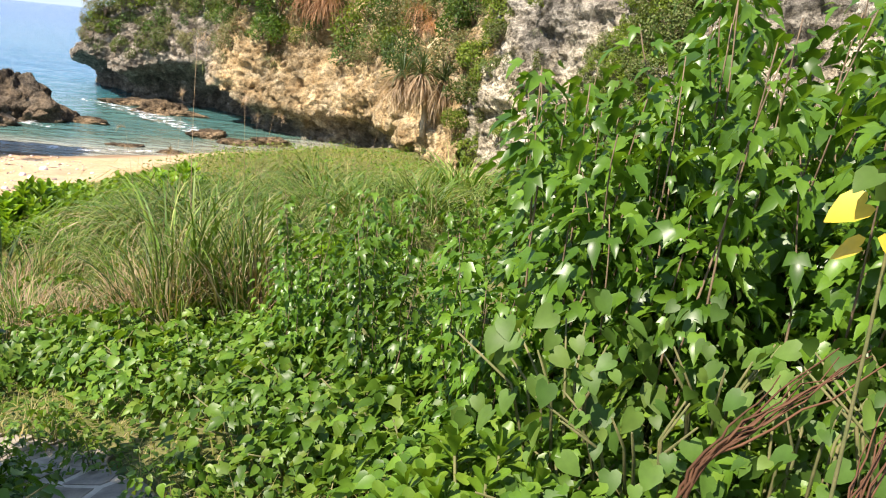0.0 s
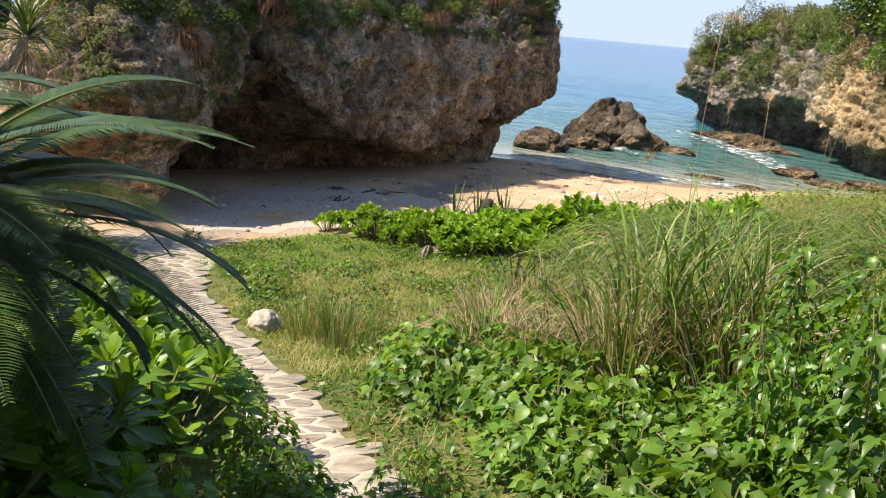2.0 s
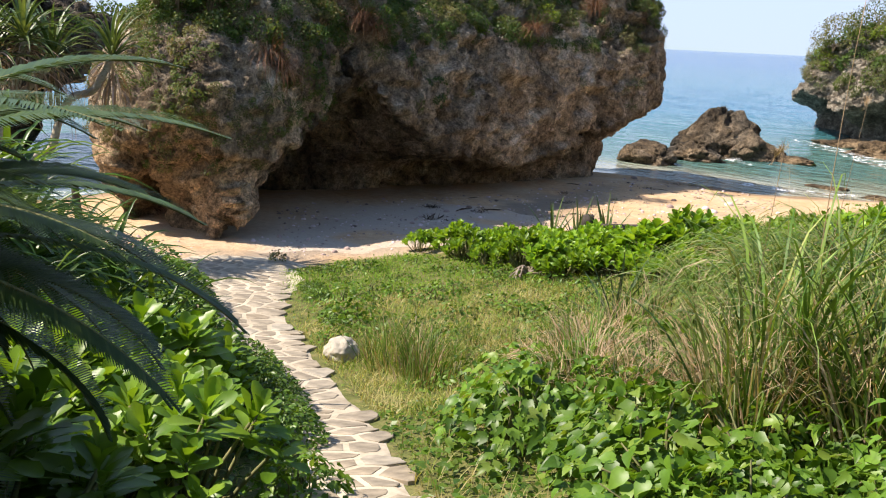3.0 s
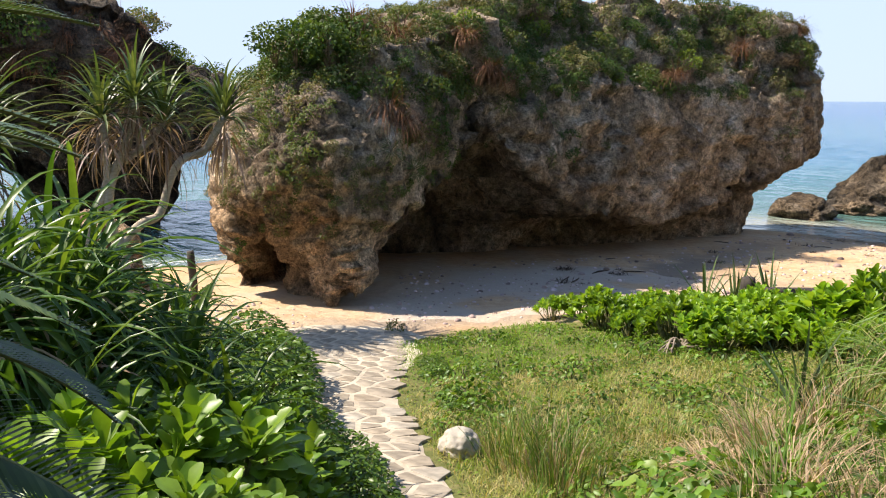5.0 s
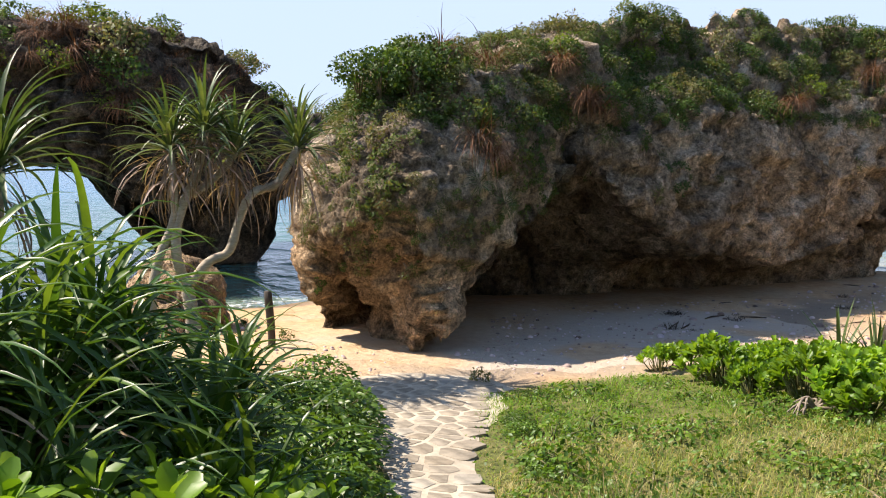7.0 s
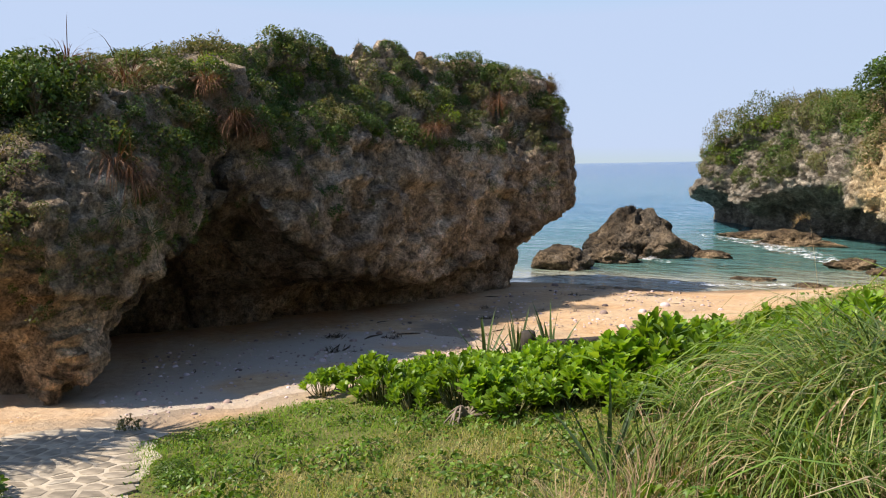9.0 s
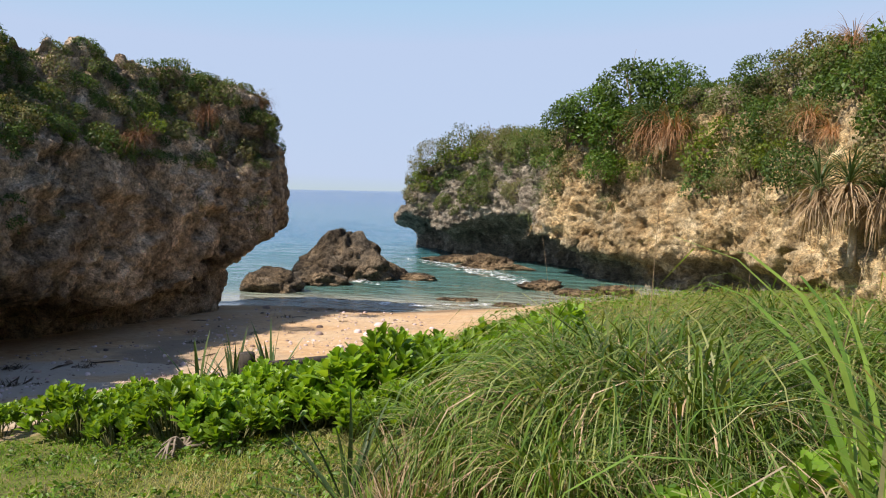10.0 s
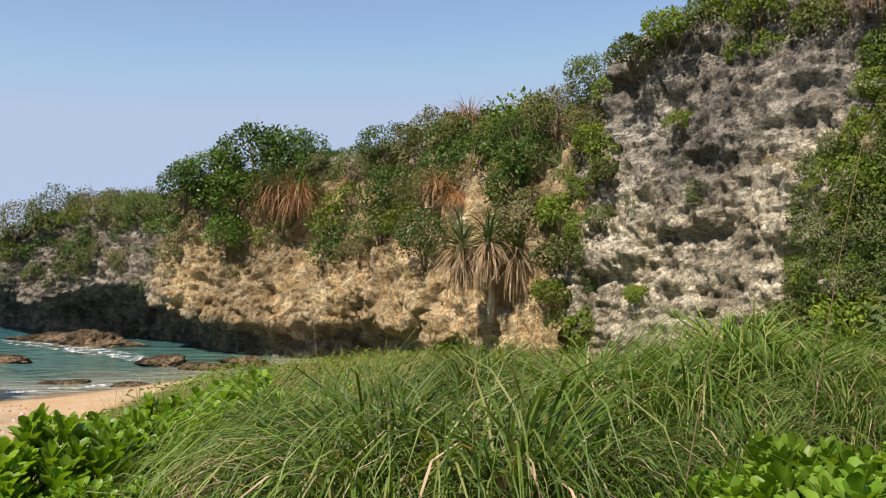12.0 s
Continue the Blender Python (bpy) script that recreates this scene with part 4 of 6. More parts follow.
def screw_pine(seed, arms, spread_leaf=0.75, dead=120, strap=1.0, skirt=None):
    """A branched screw pine: pale trunk, whorls of stiff leaves, skirts of dead ones."""
    g = np.random.default_rng(seed)
    root = new("screw_pine")
    root.empty_display_size = 0.1
    for k, (line, r0, r1) in enumerate(arms):
        p = spline(line, 26)
        rr = np.linspace(r0, r1, 26) * (1 + 0.08 * np.sin(np.arange(26) * 2.1))
        part("trunk" if k == 0 else "branch", make_mesh("trunk", *tube(p, rr, 10), M_BARK), root)
        if k == 0:
            continue
        tip = p[-1]
        part("leaf_whorl", make_mesh("leaf_whorl", *strap_head(g, tip, 60, spread_leaf * 0.85, 0.045, 1.35, 0.05), G_PANDAN), root)
        n = dead
        az = g.uniform(0, 6.28, n)
        org = tip + np.c_[0.05 * np.cos(az), 0.05 * np.sin(az), g.uniform(-0.4, 0.0, n)]
        part("dead_leaf_skirt", make_mesh("dead_leaf_skirt", *blades(org, az, g.normal(-0.1, 0.55, n), spread_leaf * g.uniform(0.3, 1.0, n), strap * g.uniform(0.012, 0.032, n), g.uniform(0.8, 2.0, n), 6, 0.2, 0.8), skirt or G_PALE), root)
    return root


def cycad(seed, fronds, length):
    g = np.random.default_rng(seed)
    ribs, lv = [], []
    for k in range(fronds):
        az = k * 2.4 + g.normal(0, 0.15)
        lift = 0.9 - 1.25 * k / fronds + g.normal(0, 0.08)
        n, L = 26, length * g.uniform(0.85, 1.1)
        pos, line = np.array([0.05 * math.cos(az), 0.05 * math.sin(az), 1.15]), []
        for s in range(n):
            line.append(pos.copy())
            e = lift - 1.25 * (s / n) ** 1.3
            pos = pos + np.array([math.cos(az) * math.cos(e), math.sin(az) * math.cos(e), math.sin(e)]) * L / n
        line = np.array(line)
        ribs.append(tube(line, np.linspace(0.011, 0.003, n), 5))
        t = np.linspace(0.08, 1, 128)
        org = np.stack([np.interp(t, np.linspace(0, 1, n), line[:, c]) for c in range(3)], 1)
        e = lift - 1.25 * t**1.3
        size = 0.19 * np.sin(np.clip(t * 0.92 + 0.12, 0, 1) * np.pi) ** 0.6 + 0.02
        for sgn in (-1, 1):
            side = az + sgn * (1.12 - 0.25 * t)
            lv.append(blades(org, side, 0.45 + 0.3 * e, size * g.uniform(0.9, 1.1, 128), np.full(128, 0.0115), np.full(128, 0.8), 2))
    bole = tube([(0, 0, -0.1), (0, 0, 0.3), (0, 0, 0.8), (0, 0, 1.2)], [0.15, 0.16, 0.17, 0.11], 14)
    return [("bole", make_mesh("bole", *bole, M_TWIG)), ("frond_rib", make_mesh("frond_rib", *join(ribs), M_STEM)), ("leaflet", make_mesh("leaflet", *join(lv), G_CYCAD))]


def cliff_bush(seed, count, size, leaf, mat, shape=LEAF_SMALL, twigs=5, lumps_n=17):
    """A dense bush: leaves on the skins of many rounded lumps that make up an uneven dome."""
    g = np.random.default_rng(seed)
    a, z = np.arange(lumps_n) * 2.4 + g.normal(0, 0.3, lumps_n), np.linspace(-0.15, 0.95, lumps_n)
    flat = np.sqrt(np.maximum(0.05, 1 - z * z))
    way_out = np.stack([np.cos(a) * flat, np.sin(a) * flat, z], 1)
    lumps = way_out * (0.46, 0.46, 0.4) * (size * g.uniform(0.65, 1.2, lumps_n))[:, None] + (0, 0, 0.3 * size)
    girth = size * g.uniform(0.17, 0.31, lumps_n)
    share = girth**2 / (girth**2).sum()
    k = g.choice(lumps_n, count, p=share)
    d = unit(unit(g.normal(0, 1, (count, 3))) + 0.75 * way_out[k])
    org = lumps[k] + d * (girth[k] * g.uniform(0.6, 1.08, count))[:, None]
    way = unit(g.normal(0, 0.7, (count, 3)) + d * (0.5, 0.5, 0.1))
    up = unit(d + (0, 0, 0.55) + g.normal(0, 0.35, (count, 3)))
    lv = leaves(shape, org, way, up, leaf * g.uniform(0.6, 1.3, count))
    st = [tube([(0, 0, -0.3 * size), l * 0.5 + g.normal(0, 0.05, 3) * size, l], [0.025 * size, 0.016 * size, 0.006 * size], 3) for l in lumps[-twigs:]]
    for q in range(2):
        t = unit(g.normal(0, 1, 3) + (0, 0, 1.6))
        st.append(tube([lumps[-1 - q], lumps[-1 - q] + t * 0.2 * size, lumps[-1 - q] + t * size * g.uniform(0.35, 0.48)], [0.01 * size, 0.006 * size, 0.002 * size], 3))
    return [("branch", make_mesh("branch", *join(st), M_TWIG)), ("crown", make_mesh("crown", *lv, mat))]


def hanging_fern(seed, count, length, mat, wide=0.035):
    g = np.random.default_rng(seed)
    az = g.uniform(0, 6.28, count)
    org = np.c_[0.12 * np.cos(az), 0.12 * np.sin(az), g.uniform(-0.12, 0.08, count)] * (1 + g.normal(0, 0.4, (count, 1)))
    return [("frond", make_mesh("frond", *blades(org, az, g.normal(0.6, 0.5, count), length * g.uniform(0.35, 1.1, count), wide * length * g.uniform(0.6, 1.2, count), g.uniform(1.0, 2.9, count), 5), mat))]


# ---------------------------------------------------------------- plants beside the path
HEDGE = [plant("sea_lettuce_shrub", "bright green sea lettuce shrub with paddle leaves beside the path", "shrub", "sea lettuce hedge", rosette_shrub(s, 17, 0.42, 0.62, 0.17)) for s in (1, 2, 3)]
hedge_zone = [(-2.2, 2.9), (-3.0, 3.75), (-4.1, 4.5), (-5.3, 5.2), (-6.3, 5.7), (-6.9, 5.4), (-7.0, 4.6), (-5.4, 2.9), (-3.6, 1.6)]
set_out(HEDGE, scatter(hedge_zone, 0.43, 11), 12, 0.8, 1.15)
ROUND = [plant("round_bush", "dense dark green rounded bush at the path's edge", "bush", "bushes along the path", leafy_mound(s, 1000, 0.5, 0.55, 0.07, LEAF_OVAL, G_ROUND, 8, 0.1)) for s in (21, 22)]
set_out(ROUND, [(-9.0, 6.75), (-8.5, 6.5), (-9.6, 6.95), (-6.9, 6.0), (-6.35, 5.8), (-7.4, 6.1), (-8.0, 6.25), (-7.7, 5.8), (-10.2, 7.0), (-9.3, 6.4)], 23, 0.75, 1.0)
set_out([copy_thing(ROUND[k], pose(0, 0, 0)) for k in range(2)], [(-5.05, 5.62), (-5.5, 5.85), (-5.9, 6.0), (-6.3, 6.15), (-6.7, 6.3), (-4.6, 5.35)], 24, 0.5, 0.65)
set_out([copy_thing(ROUND[k], pose(0, 0, 0)) for k in range(2)], [(-7.6, 8.05), (-7.85, 8.2), (-8.6, 8.5), (-8.9, 8.65)], 25, 0.3, 0.42, 8, 0.06)
STRAP = [plant("crinum_lily", "clump of long arching glossy strap leaves", "plant", "strap-leaved plants", strap_plant(s, 3, 0.92, 0.05, 0.22)) for s in (31, 32, 33)]
set_out(STRAP, [(-5.6, 4.75), (-6.3, 5.2), (-5.9, 4.1), (-7.5, 5.3), (-6.9, 4.6), (-7.8, 4.9), (-7.1, 3.9), (-8.9, 5.2), (-6.2, 3.3), (-7.9, 4.0), (-9.6, 5.9), (-9.2, 4.4)], 34, 0.85, 1.2, 10)
set_out([copy_thing(STRAP[k], pose(0, 0, 0)) for k in range(3)], [(-6.3, 4.5), (-6.9, 4.3), (-7.6, 4.45), (-5.5, 4.3), (-8.2, 4.7), (-6.0, 4.05)], 35, 1.0, 1.25, 8)
CYCAD = [plant("sago_cycad", "dark green sago cycad with feathery arching fronds", "cycad", "cycads", cycad(41, 58, 1.3))]
set_out(CYCAD, [(-2.75, 2.75), (-3.3, 2.5)], 42, 0.84, 0.92, 4, -0.15)
FILL = [plant("bank_bush", "dense green bush on the bank", "bush", "bushes on the bank", cliff_bush(s, 900, 0.9, 0.12, G_DARK)) for s in (51, 52)]
set_out(FILL, scatter([(-4.0, 0.6), (-7.0, 2.4), (-10.5, 4.0), (-13.0, 3.0), (-9.0, -3.0), (-4.0, -2.5)], 1.5, 53), 54, 0.8, 1.2)

set_out([copy_thing(FILL[k], pose(0, 0, 0)) for k in range(2)], [(-4.9, 3.0), (-5.5, 2.8)], 55, 0.9, 1.1)
set_out([copy_thing(STRAP[k], pose(0, 0, 0)) for k in range(3)], [(-6.9, 4.4), (-7.4, 4.75), (-7.0, 3.7), (-7.9, 4.3)], 36, 1.35, 1.6, 8)
TALL = [plant("crinum_lily", "tall clump of arching strap leaves on thick stems", "plant", "strap-leaved plants", strap_plant(s, 4, 1.05, 0.048, 0.95)) for s in (38, 39)]
set_out(TALL, [(-6.7, 4.15), (-7.3, 4.5), (-7.0, 3.7), (-7.8, 4.3), (-6.2, 3.75), (-8.1, 4.8)], 40, 0.9, 1.2, 6)
set_out([copy_thing(HEDGE[k], pose(0, 0, 0)) for k in range(3)], [(-4.7, 4.1), (-4.95, 4.4), (-5.25, 4.65), (-4.45, 3.8), (-5.1, 4.05), (-5.5, 4.4), (-4.3, 4.2), (-5.6, 4.95)], 37, 1.15, 1.4)
VINE = [plant("creeping_vine", "broad-leaved green creeper covering the bank", "creeper", "creepers on the bank", leafy_mound(s, n, 0.47, h, size, shape, G_VINE, 6)) for s, n, h, size, shape in ((61, 230, 0.42, 0.082, LEAF_OVATE), (62, 170, 0.5, 0.1, LEAF_LOBED), (63, 170, 0.46, 0.092, LEAF_LOBED))]
vine_zone = [(-1.2, 4.8), (-2.3, 5.6), (-3.5, 6.3), (-4.6, 7.0), (-4.2, 7.7), (-3.2, 7.4), (-1.8, 7.3), (-0.6, 6.6), (0.2, 5.6), (0.0, 4.2), (-0.5, 3.6)]
set_out(VINE, scatter(vine_zone, 0.42, 64), 65, 0.8, 1.15)
set_out([copy_thing(VINE[k % 3], pose(0, 0, 0)) for k in range(3)], scatter([(-4.4, 8.3), (-3.6, 7.7), (-2.0, 7.5), (-0.4, 8.2), (-0.2, 9.2), (-2.4, 9.4), (-4.0, 9.2)], 0.4, 66), 67, 0.75, 1.05)

set_out([copy_thing(VINE[k % 3], pose(0, 0, 0)) for k in range(3)], [(-1.95, 3.75), (-2.3, 4.05), (-1.5, 3.2), (-1.2, 2.8), (-2.65, 4.3), (-1.75, 4.35), (-1.1, 3.75), (-2.2, 4.75), (-0.75, 3.1), (-2.0, 3.6), (-2.35, 3.9), (-2.75, 4.25), (-3.1, 4.5), (-3.5, 4.75), (-3.9, 5.0), (-1.6, 3.05), (-1.9, 3.3)], 68, 0.45, 0.75)
set_out([copy_thing(VINE[k % 3], pose(0, 0, 0)) for k in range(3)], [(-1.4, 2.55), (-1.7, 2.85), (-1.75, 2.45), (-2.1, 2.8), (-1.3, 2.2), (-2.3, 3.3)], 69, 0.75, 1.0)
MULBERRY = [plant("mulberry_shrub", "tall green shrub with large lobed leaves", "shrub", "tall shrubs", tall_shrub(s, 10, 1.75, 0.62, 0.118, LEAF_LOBED, G_MULBERRY)) for s in (71, 72, 73)]
set_out(MULBERRY, [(0.75, 4.7), (1.2, 4.0), (1.9, 3.7), (2.6, 3.3), (1.0, 5.3), (1.7, 5.0), (2.5, 4.6), (3.2, 4.2), (0.9, 6.6), (1.5, 6.4), (2.4, 6.0), (3.3, 5.6), (1.2, 7.6), (2.3, 7.4), (3.4, 7.0), (4.2, 5.2), (4.4, 6.6), (2.2, 2.6), (3.0, 2.3)], 74, 0.9, 1.2, 5)
set_out([copy_thing(MULBERRY[k], pose(0, 0, 0)) for k in range(3)], [(1.6, 4.6), (2.3, 4.2), (2.9, 4.9), (2.0, 5.7), (3.0, 6.2), (3.8, 4.6)], 75, 1.2, 1.4, 4)
set_out([copy_thing(MULBERRY[k], pose(0, 0, 0)) for k in range(3)], [(-0.8, 5.5), (-0.2, 4.7), (0.35, 4.1), (0.3, 5.3), (-0.4, 5.9), (0.3, 6.2), (-0.2, 6.7), (-0.9, 6.4)], 78, 0.5, 0.68, 4)
set_out([copy_thing(VINE[k], pose(0, 0, 0)) for k in range(3)], scatter([(-0.6, 4.4), (0.2, 2.9), (1.2, 2.3), (2.4, 1.8), (3.2, 3.2), (1.4, 4.4), (0.2, 5.2)], 0.4, 76), 77, 0.85, 1.15)
HEART = [plant("heart_vine", "pale green vine with heart-shaped leaves over a shrub", "creeper", "heart-leaved vines", leafy_mound(s, 130, 0.5, 1.0, 0.08, LEAF_HEART, G_HEART, 8, 0.9)) for s in (81, 82)]
set_out(HEART, [(1.0, 3.1), (1.5, 2.9), (1.35, 3.4), (0.75, 3.4), (1.9, 2.7)], 83, 0.9, 1.25)

REED = [plant("reed_clump", "dense mound of arching green reed grass", "grass", "tall grass", grass_clump(s, 330, 0.3, 2.05, 0.027, 3.6, 0.18, None, 1.7, 7, 0.75)) for s in (91, 92, 93)]
MOUNDS = [(-3.75, 11.0), (-3.3, 11.5), (-4.1, 11.6), (-3.6, 12.2), (-2.9, 10.9), (-1.6, 12.9), (-1.0, 12.5), (-0.7, 13.3), (-1.5, 13.7), (-0.1, 13.0), (-4.3, 13.6), (-3.4, 14.6), (-2.2, 15.8), (0.6, 15.0)]
set_out(REED, MOUNDS, 95, 0.9, 1.12, 6)
set_out([copy_thing(REED[k], pose(0, 0, 0)) for k in range(3)], scatter([(-4.7, 10.6), (-4.0, 10.0), (-1.5, 10.6), (0.6, 10.8), (2.2, 12.5), (1.4, 15.5), (-0.5, 17.5), (-3.0, 17.5), (-4.6, 15.0), (-4.9, 12.0)], 0.95, 94), 96, 0.4, 0.72, 8)
CANE = [plant("cane_clump", "tall clump of arching green cane grass with straw-coloured foot", "grass", "cane grass", grass_clump(s, 48, 0.22, 1.95, 0.026, 3.2, 0.0, G_REED, 3.4, 10) + grass_clump(s + 9, 45, 0.25, 1.7, 0.02, 2.8, 0.0, G_CANE, 3.0, 10) + grass_clump(s + 5, 90, 0.26, 1.15, 0.013, 2.4, 0.0, G_DRY)) for s in (101, 102)]
set_out(CANE, [(-1.8, 6.9), (-1.5, 7.25), (-2.15, 7.15), (-2.05, 6.6), (-1.45, 6.8), (-1.75, 7.4)], 103, 0.85, 1.02, 4)
PLUME = [plant("plume_reed", "thin dry reed stalk with a pale feathery plume", "grass", "plume reeds", plume_reed(s, 2.3)) for s in (111, 112)]
set_out(PLUME, [(-2.2, 6.6), (-2.0, 7.2), (-1.5, 6.9), (-3.3, 10.4), (-2.2, 10.2), (-4.0, 11.5), (-2.6, 12.5), (-1.0, 11.0)], 113, 0.75, 1.05, 6)
STRAW = [plant("straw_tuft", "flattened tuft of dead straw-coloured grass", "grass", "dead grass", grass_clump(s, 120, 0.16, 0.75, 0.012, 2.6, 0, G_DRY)) for s in (121, 122)]
set_out([plant("dry_grass_clump", "upright clump of mixed straw and green grass", "grass", "dry grass", grass_clump(s, 60, 0.2, 1.0, 0.012, 2.2, 1.4)) for s in (125, 126)], [(-2.7, 6.6), (-3.0, 7.0), (-2.6, 7.5), (-3.4, 6.9), (-3.2, 7.6), (-3.7, 7.3), (-2.9, 7.9), (-2.35, 6.95), (-2.5, 7.2), (-3.9, 7.8), (-4.3, 8.4), (-4.6, 9.3), (-4.8, 10.2)], 127, 0.7, 1.15, 10)
set_out(STRAW, [(-3.0, 6.9), (-3.4, 7.2), (-2.8, 7.3), (-3.7, 7.5), (-2.5, 7.7), (-3.3, 8.0), (-2.0, 8.2), (-4.3, 8.3), (-4.6, 8.7), (-4.0, 8.6), (-4.9, 8.9), (-4.4, 8.95), (-3.7, 8.3)], 123, 0.7, 1.1, 12)
HEAP = [plant("straw_heap", "flattened heap of dead straw-coloured grass in the lawn", "grass", "dead grass", grass_clump(s, 210, 0.3, 0.85, 0.016, 3.3, 0, G_DRY, 1.3, 6, 0.75)) for s in (128, 129)]
set_out(HEAP, [(-4.4, 8.1), (-4.75, 8.3), (-4.1, 8.4), (-3.95, 8.05)], 124, 0.5, 0.65, 8, 0.04)
FINE = [plant("fine_grass_tuft", "fine green and straw grass tuft in the lawn", "grass", "grass tufts", grass_clump(s, 90, 0.16, 0.42, 0.006, 1.5, 0.5)) for s in (131, 132)]
set_out(FINE, scatter([(-4.4, 7.3), (-6.0, 7.4), (-6.6, 8.2), (-5.0, 9.6), (-3.6, 9.2), (-3.2, 8.0)], 0.5, 134), 135, 0.45, 0.8, 8)
set_out([copy_thing(FINE[k], pose(0, 0, 0)) for k in range(2)], [(-5.9, 7.35), (-6.2, 7.6), (-5.6, 7.5), (-6.0, 7.8), (-5.3, 7.3)], 136, 1.2, 1.5, 8)

BEACH = [plant("sea_lettuce_shrub", "low bright green sea lettuce shrub at the edge of the sand", "shrub", "sea lettuce on the beach", rosette_shrub(s, 24, 0.44, 0.58, 0.18, 0.8, G_BEACH)) for s in (4, 5, 6)]
beach_zone = [(-9.5, 12.2), (-8.7, 13.3), (-7.0, 14.4), (-5.6, 15.4), (-4.9, 13.8), (-5.3, 12.4), (-6.6, 11.5), (-8.2, 11.2), (-9.2, 11.4)]
set_out(BEACH, scatter(beach_zone, 0.46, 141), 142, 0.6, 0.85)
set_out([copy_thing(BEACH[k], pose(0, 0, 0)) for k in range(3)], [(-5.6, 15.6), (-5.2, 16.2), (-5.9, 16.4), (-6.3, 15.3), (-6.4, 12.6), (-6.2, 13.2), (-5.9, 14.6), (-6.6, 14.2), (-5.0, 17.0)], 143, 1.0, 1.45)
set_out([copy_thing(BEACH[k], pose(0, 0, 0)) for k in range(3)], [(-9.9, 11.9), (-9.6, 12.2), (-10.0, 11.5)], 144, 0.5, 0.7)
set_out([copy_thing(HEDGE[k], pose(0, 0, 0)) for k in range(3)], [(-2.5, 8.35), (-2.1, 8.6), (-2.6, 8.75), (-2.0, 8.1), (-1.7, 8.5)], 145, 0.8, 1.05)
set_out([copy_thing(BEACH[k], pose(0, 0, 0)) for k in range(3)], [(-1.75, 9.75), (-1.45, 9.95), (-1.95, 10.2), (-1.3, 10.3), (-1.05, 9.8), (-2.05, 9.85), (-1.6, 10.45), (-0.8, 10.2)], 147, 0.6, 0.85)
set_out([copy_thing(CANE[k], pose(0, 0, 0)) for k in range(2)], [(-1.7, 8.0), (-1.5, 8.35), (-1.25, 8.1)], 148, 0.36, 0.45, 6)
set_out([copy_thing(HEDGE[k], pose(0, 0, 0)) for k in range(2)], [(0.3, 3.05), (0.4, 2.55)], 146, 0.7, 0.9)
AGAVE = [plant("spiky_plant", "spiky tuft of stiff upright green leaves", "plant", "spiky plants", [("leaf_whorl", make_mesh("leaf_whorl", *strap_head(np.random.default_rng(s), np.array([0, 0, 0.05]), 16, 0.75, 0.05, 0.35, 0.35), G_PANDAN))]) for s in (151,)]
set_out(AGAVE, [(-8.8, 14.0), (-8.95, 14.3), (-9.2, 13.9), (-5.2, 10.0), (-8.4, 14.4)], 152, 0.8, 1.15)
WEEDS = [plant("low_weed", "small leafy green weed patch in the lawn", "weed", "weeds", leafy_mound(s, 160, 0.3, 0.14, 0.045, LEAF_OVAL, G_VINE, 4)) for s in (161, 162)]
set_out(WEEDS, [(-7.4, 8.1), (-7.2, 7.9), (-7.7, 8.2), (-7.0, 7.7), (-6.7, 7.6), (-5.1, 7.5), (-4.8, 7.8), (-5.4, 8.1), (-7.0, 11.1), (-6.3, 11.3), (-5.8, 10.8), (-7.8, 10.9)] + [tuple(p) for p in scatter([(-5.6, 7.4), (-8.2, 8.3), (-10.0, 9.2), (-9.9, 11.2), (-8.4, 11.2), (-5.6, 11.4), (-4.4, 9.6)], 0.62, 164)], 163, 0.7, 1.4)


def build_lawn():
    """Short grass: many blades as one carpet."""
    g = np.random.default_rng(170)
    zone = [(-4.75, 6.4), (-6.5, 7.1), (-8.5, 7.9), (-10.0, 8.85), (-10.2, 9.8), (-9.9, 11.4), (-8.6, 11.6), (-6.8, 11.8), (-5.2, 12.6), (-4.2, 10.5), (-3.2, 8.6), (-3.6, 7.4)]
    p = scatter(zone, 0.027, 171)
    edge = np.interp(p[:, 1], SAND_Y, SAND_X) + 0.5 * flat_noise(p[:, 0], p[:, 1], 1.2, 3)
    fringe = p[:, 0] - edge < 1.9 + 0.6 * smooth(9.5, 11.5, p[:, 1])
    for name, pick, mat, label in (("lawn_grass", ~fringe, G_LAWN, "short green lawn grass with dry straw patches"), ("fringe_grass", fringe, G_FRINGE, "fresh bright green grass at the edge of the sand")):
        q = p[pick]
        n = len(q)
        org = np.c_[q, ground_z(q[:, 0], q[:, 1]) - 0.01]
        lush = smooth(-0.35, 0.4, flat_noise(q[:, 0], q[:, 1], 0.5, 3))
        tall = 0.03 + 0.06 * lush + 0.05 * smooth(-8.5, -6.0, q[:, 0])
        v, f = blades(org, g.uniform(0, 6.28, n), g.normal(1.1, 0.35, n), tall * g.uniform(0.5, 1.5, n), g.uniform(0.006, 0.011, n), g.uniform(0.3, 1.6, n), 2)
        tagged(new(name, make_mesh(name, v, f, mat)), label, "grass", kind="stuff")


build_lawn()

